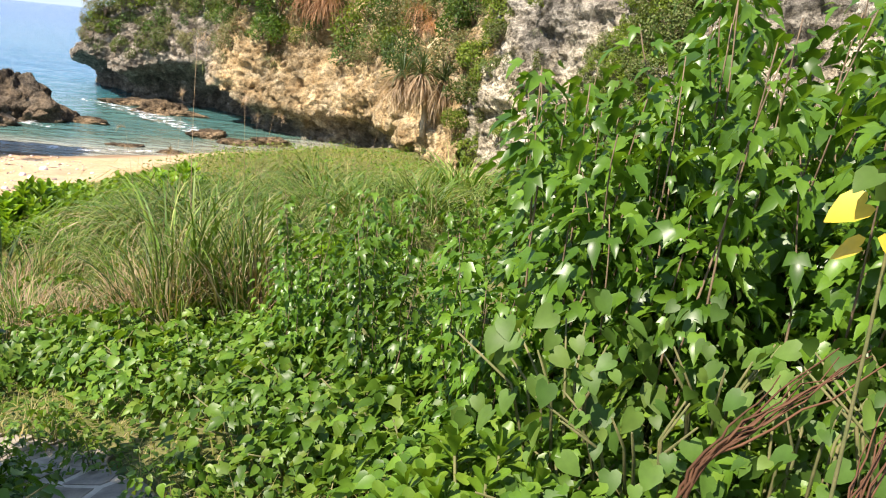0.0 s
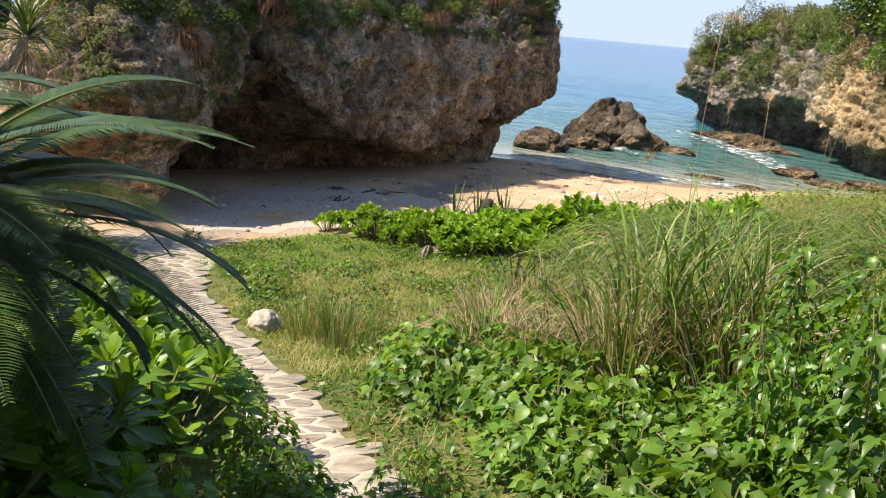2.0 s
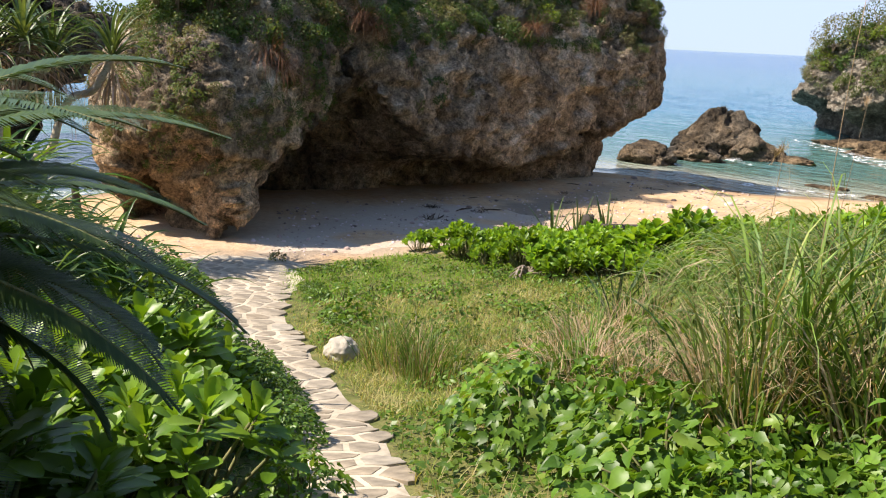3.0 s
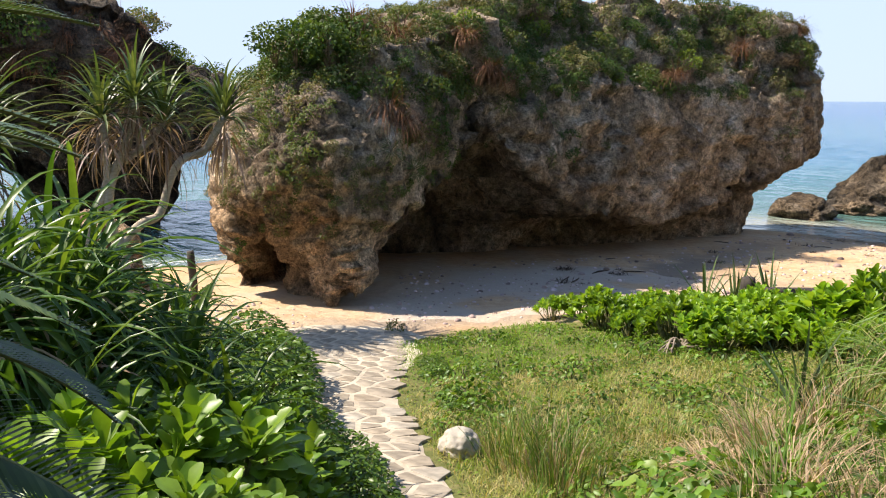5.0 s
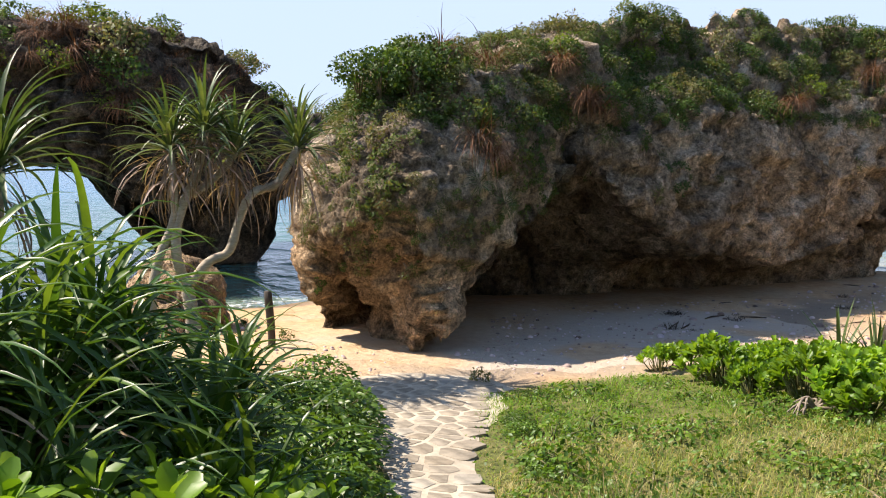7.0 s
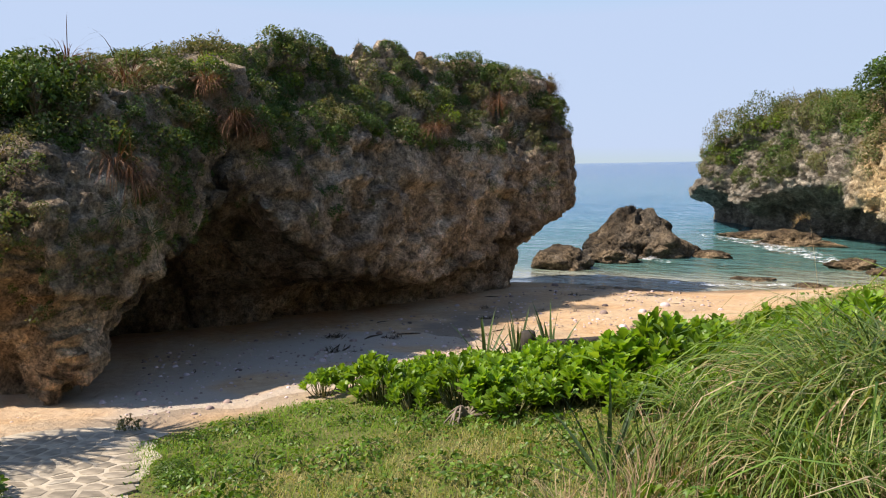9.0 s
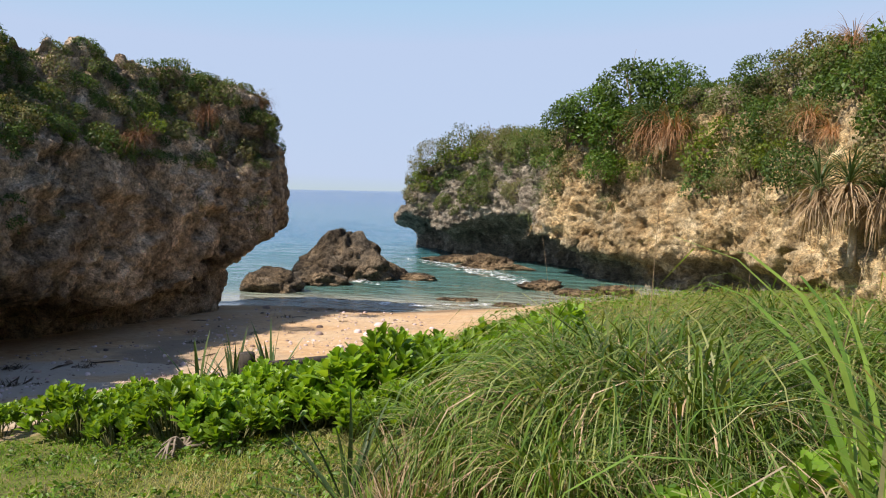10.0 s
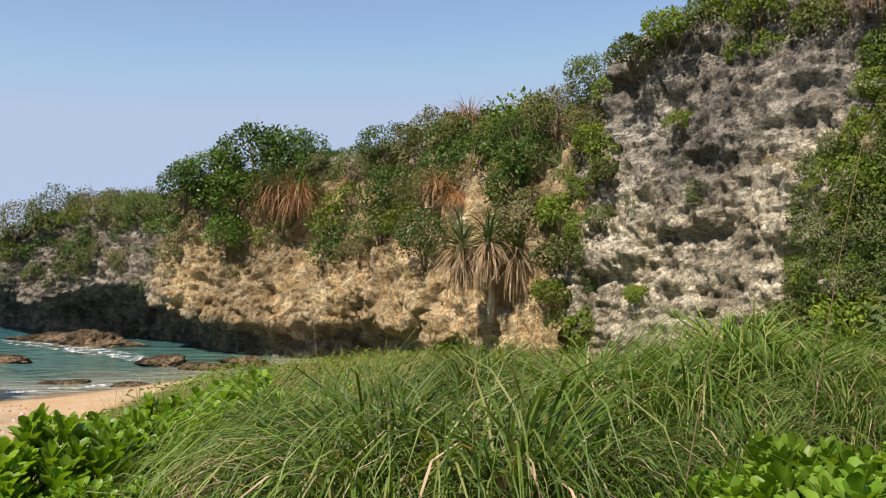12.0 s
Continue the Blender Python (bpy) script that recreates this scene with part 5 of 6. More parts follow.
# ---------------------------------------------------------------- screw pines
PINE = screw_pine(181, [
    ([(0, 0, -0.2), (0.03, 0.03, 0.5), (-0.02, -0.02, 1.1)], 0.09, 0.07),
    ([(-0.02, -0.02, 1.0), (0.03, -0.12, 1.4), (0.0, -0.05, 1.8), (0.0, 0.14, 2.2), (0.0, 0.26, 2.7)], 0.06, 0.05),
    ([(0.0, 0.0, 1.0), (0.02, 0.24, 1.25), (0.05, 0.46, 1.36), (0.05, 0.6, 1.75), (0.08, 0.75, 2.0), (0.1, 1.02, 2.1), (0.1, 1.28, 2.5)], 0.055, 0.045),
    ([(-0.1, -0.3, -0.1), (0.0, -0.4, 0.7), (0.0, -0.3, 1.3), (0.0, -0.1, 1.8), (0.0, -0.12, 2.5)], 0.06, 0.045),
    ([(0.0, 0.1, 2.0), (-0.1, 0.4, 2.2), (-0.1, 0.62, 2.45)], 0.045, 0.04),
], 0.95, 75)
tagged(PINE, "branched screw pine with pale trunk and shaggy leaf heads", "screw pine", "screw pines")
PINE.location = (-12.2, 6.1, zg(-12.2, 6.1) - 0.05)
PINE.scale = (1.08, 1.08, 1.08)
PINE_L = screw_pine(182, [([(0, 0, -0.2), (0.05, 0.0, 0.7), (0.0, 0.1, 1.2)], 0.07, 0.06), ([(0.0, 0.1, 1.1), (0.1, 0.2, 1.5), (0.15, 0.25, 1.9)], 0.055, 0.045), ([(0.0, 0.1, 1.1), (-0.2, -0.15, 1.5), (-0.25, -0.3, 1.8)], 0.05, 0.04)], 1.0, 36)
tagged(PINE_L, "young screw pine with bright green arching leaves", "screw pine", "screw pines")
PINE_L.location = (-8.5, 3.95, zg(-8.5, 3.95) + 0.1)
copy_thing(PINE_L, pose(-7.4, 3.2, zg(-7.4, 3.2), 0, 0, 100))

PINE_B = screw_pine(183, [([(0, 0, -0.6), (0.0, 0.0, 0.2), (-0.1, -0.15, 0.7)], 0.09, 0.08), ([(-0.1, -0.15, 0.6), (-0.15, -0.3, 0.9), (-0.15, -0.4, 1.2)], 0.06, 0.05), ([(-0.1, -0.15, 0.6), (0.3, -0.3, 0.8), (0.5, -0.4, 1.0)], 0.06, 0.05), ([(-0.1, -0.15, 0.6), (-0.5, -0.1, 0.9), (-0.7, -0.1, 1.1)], 0.06, 0.05)], 1.2, 380, 1.3, G_DRY)
tagged(PINE_B, "screw pine on the cliff with hanging skirts of dead leaves", "screw pine", "screw pines")
PINE_B.location = (-0.35, 24.5, 2.7)

# ---------------------------------------------------------------- plants on the rocks
BUSHES = [plant("cliff_bush", "dense green shrub growing on the limestone", "shrub", "shrubs on the rocks", cliff_bush(s, 640, 0.8, 0.085, m)) for s, m in ((201, G_CLIFF), (202, G_DARK), (203, G_CLIFF), (204, G_DARK), (205, G_OLIVE))]
FAR = [plant("cliff_bush", "dense green shrub at the cliff's foot", "shrub", "shrubs on the rocks", cliff_bush(s, 420, 0.8, 0.098, m)) for s, m in ((206, G_CLIFF), (207, G_DARK), (208, G_LEDGE), (209, G_DARK), (210, G_OLIVE))]
LEDGE = [plant("cliff_bush", "bright green leafy shrub at the cliff's foot", "shrub", "shrubs on the rocks", cliff_bush(s, 560, 0.8, 0.09, m)) for s, m in ((214, G_LEDGE), (215, G_CLIFF), (216, G_LEDGE))]
SPRIG = [plant("cliff_bush", "small green shrub clinging to the limestone", "shrub", "shrubs on the rocks", cliff_bush(s, 170, 0.8, 0.15, m, LEAF_SMALL, 3, 9)) for s, m in ((217, G_CLIFF), (218, G_OLIVE), (219, G_DARK), (220, G_OLIVE))]
set_out(SPRIG, [(-14.6, 8.0), (-11.6, 7.0), (-16.9, 7.9), (-10.6, 9.2)], 222, 0.2, 0.3)
ORANGE = [plant("rusty_fern", "straw-orange clump of dead fronds on the cliff", "fern", "dead ferns", hanging_fern(s, 330, 0.8, G_ORANGE, 0.018)) for s in (212,)]
RUST = [plant("rusty_fern", "clump of dead rust-brown fern fronds", "fern", "dead ferns", hanging_fern(s, 300, 0.75, G_RUST, 0.016)) for s in (211,)]
TUFT = [plant("hanging_grass_tuft", "hanging green grass tuft on the rock face", "grass", "tufts on the rocks", hanging_fern(s, 60, 0.5, G_CLIFF)) for s in (221,)]
USED = set()


def dress(models, grid, nrm, count, weight, seed, lo, hi, sink=0.12, gap=0.0, upright=0.6, thicket=""):
    """Set plants on a rock's surface where weight allows; a thicket joins them into one."""
    g = np.random.default_rng(seed)
    p, n = grid.reshape(-1, 3), nrm.reshape(-1, 3)
    w = np.clip(weight(p, n), 0, None)
    pick = g.choice(len(p), size=min(len(p), count * 6), p=w / w.sum(), replace=False)
    kept = []
    for i in pick:
        if len(kept) >= count:
            break
        if gap and kept and np.min(np.linalg.norm(p[kept] - p[i], axis=1)) < gap:
            continue
        kept.append(i)
    for j, i in enumerate(kept):
        up = unit(n[i] * (1 - upright) + np.array([0, 0, upright]))
        m = Matrix.Translation(Vector(p[i] - up * sink)) @ Vector(up).to_track_quat("Z", "Y").to_matrix().to_4x4() @ pose(0, 0, 0, 0, 0, float(g.uniform(0, 360)))
        ob = models[j % len(models)]
        if thicket:
            kin = fbm(p[i][None] + 90.0, 2.6, 2)[0] + g.normal(0, 0.1)
            ob = models[int(np.clip((kin + 0.55) / 1.1, 0, 0.999) * len(models))]
            s = float(g.uniform(lo, hi) * (1 + 0.45 * fbm(p[i][None] + 50.0, 1.6, 2)[0]))
            THICKET.append((ob, m @ Matrix.Diagonal((s, s, s * float(g.uniform(0.75, 1.05)), 1))))
            continue
        if id(ob) not in USED:
            USED.add(id(ob))
            ob.matrix_basis = m
        else:
            ob = copy_thing(ob, m)
        s = float(g.uniform(lo, hi))
        ob.scale = (s, s, s * float(g.uniform(0.75, 1.05)))
    if thicket:
        join_thicket(thicket)


def join_thicket(label):
    """One object of all the plants set down for a thicket, by material."""
    store = {}
    for ob, m in THICKET:
        a = np.array(m)
        for child in ob.children:
            me = child.data
            v = np.empty(len(me.vertices) * 3, np.float32)
            me.vertices.foreach_get("co", v)
            f = np.empty(len(me.loops), np.int32)
            me.loops.foreach_get("vertex_index", f)
            store.setdefault(me.materials[0].name, []).append((v.reshape(-1, 3) @ a[:3, :3].T + a[:3, 3], f.reshape(-1, 4)))
    root = new("thicket")
    for k, pieces in store.items():
        tagged(part("foliage", make_mesh("foliage", *join(pieces), bpy.data.materials[k]), root), kind="stuff")
    tagged(root, label, "shrubs", kind="stuff")
    THICKET.clear()


THICKET = []


def patchy(p, scale, shift=0.0):
    return np.clip(0.25 + fbm(p, scale, 3) * 1.6 + shift, 0, 1)


def bush_group(models, places, label, group, seed, category="shrub"):
    """Single bushes on the cliff, (x, y, z, radius) each."""
    g = np.random.default_rng(seed)
    for k, (x, y, z, r) in enumerate(places):
        m = pose(x, y, z - 0.75 * r, 0, 0, float(g.uniform(0, 360)))
        ob = models[k % len(models)]
        if k < len(models):
            ob.matrix_basis = m
        else:
            ob = copy_thing(ob, m)
        s = r / 0.5
        ob.scale = (s * float(g.uniform(0.9, 1.1)), s * float(g.uniform(0.9, 1.1)), s * float(g.uniform(0.9, 1.15)))
        tagged(ob, label, category, group)


dress(BUSHES, A_GRID, A_NRM, 250, lambda p, n: smooth(0.1, 0.7, n[:, 2]) * (p[:, 2] > 4.1) * (p[:, 0] > -17.0) * (p[:, 1] < 25.6), 231, 0.38, 0.72, 0.16, 0.3)
dress(BUSHES, A_GRID, A_NRM, 80, lambda p, n: smooth(3.9, 5.2, p[:, 2]) * (n[:, 2] > -0.15) * (p[:, 0] > -16.5) * patchy(p, 1.6), 232, 0.25, 0.5, 0.08, 0.3, 0.3)
dress(FAR, A_GRID, A_NRM, 90, lambda p, n: smooth(0.1, 0.7, n[:, 2]) * (p[:, 2] > 4.1), 229, 0.35, 0.6, 0.12, 0.4, 0.6, "low green shrubs covering the rock's top")
dress(SPRIG, A_GRID, A_NRM, 330, lambda p, n: (p[:, 1] < 12.8) * (p[:, 0] > -18) * smooth(1.5, 3.3, p[:, 2]) * patchy(p, 0.9, 0.0), 233, 0.1, 0.32, 0.05, 0.18, 0.2, "small green shrubs clinging to the rock face")
dress([BUSHES[1], BUSHES[3]], A_GRID, A_NRM, 14, lambda p, n: smooth(1.5, 0.6, np.hypot(p[:, 0] + 14.9, p[:, 1] - 9.9)) * (p[:, 2] > 4.3), 243, 0.6, 0.85, 0.25, 0.3)
dress([SPRIG[2], SPRIG[1]], A_GRID, A_NRM, 200, lambda p, n: (p[:, 0] > -16.5) * (p[:, 1] > 11.5) * smooth(2.2, 4.4, p[:, 2]) * (n[:, 2] > -0.5) * patchy(p, 1.3, -0.3) ** 2, 244, 0.12, 0.34, 0.06, 0.15, 0.1, "dark shrubs hanging on the shaded rock wall")
dress(TUFT, A_GRID, A_NRM, 190, lambda p, n: (p[:, 0] > -17) * smooth(1.8, 4.0, p[:, 2]) * (n[:, 2] > -0.3) * patchy(p, 1.1), 234, 0.3, 0.7, 0.02, 0.15, 0.2)
bush_group(RUST, [(-14.3, 11.1, 5.6, 0.6), (-14.2, 11.5, 5.5, 0.55), (-14.4, 10.7, 5.7, 0.5), (-12.9, 10.5, 4.2, 0.5), (-12.8, 10.7, 3.95, 0.45), (-13.8, 13.2, 4.9, 0.45), (-13.9, 13.6, 4.7, 0.4), (-14.1, 12.9, 5.5, 0.45), (-14.6, 19.4, 4.9, 0.4), (-15.3, 25.2, 6.25, 0.45), (-14.7, 22.0, 5.6, 0.4)], "clump of dead rust-brown fern fronds", "dead ferns", 416, "fern")
bush_group([copy_thing(BUSHES[1], pose(0, 0, 0)), copy_thing(BUSHES[3], pose(0, 0, 0))], [(-13.9, 9.4, 4.95, 0.45), (-13.6, 9.8, 4.9, 0.4), (-13.8, 10.3, 5.0, 0.45), (-14.3, 9.2, 4.95, 0.45), (-14.4, 10.2, 5.15, 0.45)], "dark dense bush crowning the rock's nose", "shrubs on the rocks", 417)
dress(FAR, C_GRID, C_NRM, 75, lambda p, n: smooth(3.0, 5.0, p[:, 2]) * (n[:, 2] > -0.1) * (p[:, 0] > -33), 236, 0.8, 1.35, 0.15, 0.5, 0.6, "dense dark shrubs on the sea rock")
dress(RUST, C_GRID, C_NRM, 60, lambda p, n: smooth(3.8, 5.2, p[:, 2]) * (n[:, 2] > -0.1) * (p[:, 0] > -31), 237, 0.9, 1.5)
dress(FAR, B_GRID, B_NRM, 270, lambda p, n: smooth(4.3, 5.8, p[:, 2] + 0.8 * smooth(-12, -18, p[:, 0]) + 1.8 * fbm(p, 2.0, 2)) * (n[:, 2] > -0.2), 238, 0.7, 1.35, 0.15, 0.5, 0.5, "dense mixed green shrubs along the cliff top")


def big_bush(name, seeds, count, leaf, mats):
    return [plant(name, "dense round bush on the cliff", "shrub", "bushes on the cliff", cliff_bush(s, count, 0.8, leaf, m, LEAF_SMALL, 5, 22)) for s, m in zip(seeds, mats)]


HEAD = big_bush("headland_bush", (401, 402), 3000, 0.034, (G_OLIVE, G_CLIFF))
TREE = big_bush("round_tree", (403, 404), 2600, 0.05, (G_DARK, G_ROUND))
SLOPE = big_bush("slope_bush", (405, 406, 407), 2600, 0.044, (G_CLIFF, G_DARK, G_OLIVE))
NEAR = big_bush("leafy_bush", (408, 409), 1300, 0.075, (G_LEDGE, G_CLIFF))
HEAD_AT = [(-17.8, 47.4, 5.4, 1.3), (-16.2, 47.2, 5.8, 1.4), (-14.6, 46.9, 5.9, 1.4), (-13.0, 45.6, 5.7, 1.3), (-18.9, 47.9, 4.6, 0.9), (-11.6, 43.6, 5.9, 1.2)]
TREE_AT = [(-9.6, 40.3, 6.8, 1.2), (-8.5, 40.2, 7.3, 1.4), (-7.0, 40.2, 7.9, 1.5), (-5.3, 39.6, 7.9, 1.4), (-4.3, 38.6, 7.4, 0.9), (-7.6, 39.4, 6.3, 1.4), (-6.0, 38.4, 6.6, 1.1), (-7.8, 38.7, 4.6, 0.9)]
SLOPE_AT = [(-2.7, 36.2, 7.2, 1.0), (-1.7, 35.2, 7.8, 1.1), (-0.5, 33.2, 7.8, 1.1), (0.3, 31.0, 7.5, 0.9), (-1.8, 34.0, 6.2, 1.2), (-0.9, 30.8, 5.8, 1.0), (-2.2, 34.0, 4.8, 1.0), (-1.2, 30.0, 4.3, 1.0), (-2.9, 35.0, 4.1, 0.7),
            (0.7, 29.2, 7.0, 0.7), (0.5, 25.6, 6.7, 0.7), (1.1, 24.3, 7.0, 0.7), (1.7, 23.2, 7.5, 0.65), (0.9, 25.2, 6.0, 0.75), (1.5, 23.0, 6.4, 0.6), (0.5, 26.8, 5.5, 0.7)]
NEAR_AT = [(0.9, 23.5, 4.6, 0.55), (0.85, 22.8, 3.6, 0.55), (0.55, 22.8, 2.9, 0.45), (1.6, 21.0, 7.5, 0.45), (2.0, 20.4, 7.8, 0.45), (1.45, 21.9, 5.3, 0.36), (2.2, 20.1, 6.0, 0.3), (2.9, 17.5, 2.6, 0.45), (3.2, 16.7, 2.5, 0.55), (2.5, 17.9, 2.1, 0.36), (1.6, 20.7, 2.9, 0.28), (2.6, 20.0, 7.9, 0.45), (2.9, 18.7, 7.6, 0.45), (3.5, 17.9, 7.2, 0.45), (1.3, 22.4, 6.0, 0.4)]
bush_group(HEAD, HEAD_AT, "grey-green windswept shrub on the far headland", "bushes on the cliff", 411)
bush_group(TREE, TREE_AT, "dark green round-crowned bush on the cliff top", "bushes on the cliff", 412)
bush_group(SLOPE, SLOPE_AT, "mixed green bush on the cliff's slope", "bushes on the cliff", 413)
bush_group(NEAR, NEAR_AT, "leafy light green bush on the pale cliff", "bushes on the cliff", 414)
bush_group(ORANGE, [(-5.9, 37.9, 6.9, 1.0), (-5.0, 37.3, 6.7, 0.95), (-5.4, 37.6, 6.3, 0.85), (-0.9, 30.0, 6.2, 0.6), (0.2, 31.0, 8.5, 0.7), (-0.4, 29.4, 5.7, 0.5), (3.6, 16.8, 7.9, 0.5)], "straw-orange clump of dead fronds on the cliff", "dead ferns", 415, "fern")
dress([FAR[4], TUFT[0], FAR[0]], B_GRID, B_NRM, 90, lambda p, n: (p[:, 0] < -11.4) * (p[:, 0] > -20) * smooth(2.2, 3.4, p[:, 2]) * (n[:, 2] > -0.35) * patchy(p, 1.0, 0.1), 247, 0.5, 1.1, 0.05, 0.3, 0.1, "grey-green shrubs hanging over the cliff's nose")
dress(TUFT, B_GRID, B_NRM, 140, lambda p, n: smooth(2.6, 4.6, p[:, 2]) * (n[:, 2] > -0.3) * patchy(p, 1.5), 240, 0.8, 1.8, 0.02, 0.3, 0.3, "green and brown tufts hanging on the cliff")
dress(LEDGE, D_GRID, D_NRM, 150, lambda p, n: (0.9 * smooth(6.6, 7.8, p[:, 2]) + 1.2 * smooth(2.0, 1.0, np.hypot(p[:, 0] - 0.6, p[:, 1] - 23.4)) + 1.2 * smooth(1.3, 0.6, np.abs(p[:, 1] - 15.6)) + 0.3 * smooth(0.3, 0.1, np.abs(p[:, 2] - 4.6 - 0.1 * p[:, 1] + 2.0)) * (p[:, 1] > 17)) * (p[:, 2] > 1.5) * (p[:, 1] > 13.5), 241, 0.35, 0.75, 0.12, 0.36, 0.4, "green shrubs and vines on the cliff ledges")
dress(LEDGE, D_GRID, D_NRM, 210, lambda p, n: smooth(1.0, 0.5, np.abs(p[:, 1] - 16.7 + 0.25 * (p[:, 2] - 4.5))) * (p[:, 2] > 1.8) * (p[:, 2] < 7.6) * (0.3 + patchy(p, 0.9)), 248, 0.32, 0.62, 0.1, 0.2, 0.15, "leafy vines hanging down the pale cliff")
dress(TUFT, D_GRID, D_NRM, 45, lambda p, n: (n[:, 2] > 0.0) * (p[:, 2] > 2.2) * patchy(p, 0.9, -0.1), 242, 0.4, 0.9, 0.02, 0.2, 0.3)
set_out(FAR + LEDGE, scatter([(1.6, 16.2), (3.2, 14.8), (5.0, 12.0), (6.2, 8.0), (4.8, 8.0), (3.0, 11.0), (1.8, 14.0)], 1.1, 245), 246, 1.1, 1.6)


# ---------------------------------------------------------------- small things on the beach and the lawn
def log_post(x, y, height, radius, label, lean=3.0):
    g = np.random.default_rng(int(100 * height))
    z = np.linspace(-0.3, height, 9)
    ob = new("log_post", make_mesh("log_post", *tube(np.c_[0.01 * np.sin(z * 5), 0.01 * np.cos(z * 4), z], radius * (1 + 0.06 * g.normal(0, 1, 9)), 14), M_LOG))
    ob.matrix_basis = pose(x, y, zg(x, y), lean, 0, 30)
    return tagged(ob, label, "post")


log_post(-8.55, 14.0, 0.6, 0.1, "short weathered dark log post among the shrubs")
log_post(-14.1, 7.62, 0.85, 0.06, "upright grey wooden post on the sand", 1.0)
rail = new("fallen_rail", make_mesh("fallen_rail", *tube(np.array([(0, 0, 0), (0.5, 0.02, -0.01), (1.0, 0.0, 0.01), (1.7, 0.03, 0)]), [0.075, 0.08, 0.075, 0.07], 12), M_LOG))
rail.matrix_basis = pose(-8.5, 14.0, zg(-8.55, 14.0) + 0.4, 0, 2, 58)
log_post(-7.05, 16.3, 0.5, 0.09, "short weathered dark log post at the rail's far end")
tagged(rail, "dark round fence rail lying across the shrubs", "rail")


def root_stump(seed):
    g = np.random.default_rng(seed)
    root = new("root_stump")
    for k in range(16):
        a = g.uniform(0, 6.28)
        L = g.uniform(0.12, 0.34)
        line = spline([(0, 0, 0.06), (0.4 * L * math.cos(a), 0.4 * L * math.sin(a), g.uniform(0.08, 0.18)), (L * math.cos(a + 0.6), L * math.sin(a + 0.6), g.uniform(0.0, 0.1))], 9)
        part("root", make_mesh("root", *tube(line, np.linspace(0.018, 0.006, 9), 6), M_DRIFT), root)
    return root


stump = tagged(root_stump(251), "pale dead root stump at the lawn's edge", "stump")
stump.matrix_basis = pose(-7.4, 11.15, zg(-7.4, 11.15), 0, 0, 20)


def yellow_sapling():
    """A thin sapling whose last heart-shaped leaves have turned yellow."""
    g = np.random.default_rng(252)
    root = new("yellow_sapling")
    line = spline([(0, 0, 0), (0.03, 0.05, 0.9), (0.0, 0.0, 1.75), (-0.03, -0.02, 2.0)], 14)
    part("stem", make_mesh("stem", *tube(line, np.linspace(0.006, 0.003, 14), 6), M_STEM), root)
    for k in range(9):
        t = 0.78 + 0.025 * k
        org = np.array([np.interp(t, np.linspace(0, 1, 14), line[:, c]) for c in range(3)])
        a = k * 2.3
        way = np.array([[math.cos(a), math.sin(a), -0.5]])
        me = make_mesh("leaf", *leaves(LEAF_HEART, org[None] + way * 0.05, way, np.array([[0.2 * math.cos(a), -0.6, 0.8]]) + g.normal(0, 0.15, (1, 3)), np.array([g.uniform(0.06, 0.085)])), G_YELLOW if k < 5 else G_HEART)
        part("leaf", me, root, "yellow heart-shaped leaf" if k < 5 else "")
    return tagged(root, "thin sapling with yellow heart-shaped leaves", "sapling")


def dead_stems(seed):
    g = np.random.default_rng(seed)
    root = new("dead_frond")
    for k in range(11):
        a, L = 0.3 + g.normal(0, 0.3), g.uniform(0.25, 0.5)
        line = spline([(0, 0, 0), (0.02, 0.02, 0.7), (0.1 * L, 0.02, 0.95), (L * math.cos(a), 0.3 * L * math.sin(a), 1.05 + 0.6 * L)], 10)
        part("stalk", make_mesh("stalk", *tube(line + g.normal(0, 0.006, (10, 3)), np.linspace(0.005, 0.0015, 10), 5), G_RUST), root)
    return tagged(root, "bundle of dead reddish-brown fern stalks", "fern", "dead ferns")


sapling = yellow_sapling()
sapling.matrix_basis = pose(0.75, 1.32, zg(0.75, 1.32), 0, 0, 0)
sapling.scale = (0.85, 0.85, 0.86)
fallen = dead_stems(253)
fallen.matrix_basis = pose(0.68, 1.85, zg(0.68, 1.85), 0, 0, -5)
copy_thing(fallen, pose(1.0, 1.7, zg(1.0, 1.7) - 0.2, 0, 0, 40))


def ground_cover(polygon, spacing, seed, label, leaf=0.05, tall=0.16, grassy=0.5):
    """Low mixed weeds as one carpet of small leaves and blades."""
    g = np.random.default_rng(seed)
    q = scatter(polygon, spacing, seed)
    n = len(q)
    dense = 0.45 + 0.55 * smooth(-0.3, 0.3, flat_noise(q[:, 0], q[:, 1], 0.9, 3))
    z = ground_z(q[:, 0], q[:, 1])
    pick = g.uniform(0, 1, n) < grassy
    a = g.uniform(0, 6.28, n)
    k = ~pick
    org = np.c_[q[k], z[k] + tall * dense[k] * g.uniform(0.1, 1, k.sum())]
    lv = leaves(LEAF_SMALL, org, np.c_[np.cos(a[k]), np.sin(a[k]), g.normal(-0.1, 0.3, k.sum())], np.c_[g.normal(0, 0.35, (k.sum(), 2)), np.ones(k.sum())], leaf * g.uniform(0.5, 1.4, k.sum()))
    bl = blades(np.c_[q[pick], z[pick] - 0.01], a[pick], g.normal(1.25, 0.25, pick.sum()), tall * 1.7 * dense[pick] * g.uniform(0.4, 1.3, pick.sum()), g.uniform(0.005, 0.01, pick.sum()), g.uniform(0.4, 1.9, pick.sum()), 3)
    root = new("ground_cover")
    tagged(part("leaf", make_mesh("leaf", *lv, G_VINE), root), kind="stuff")
    tagged(part("blade", make_mesh("blade", *bl, G_LAWN), root), kind="stuff")
    tagged(root, label, "weeds", kind="stuff")


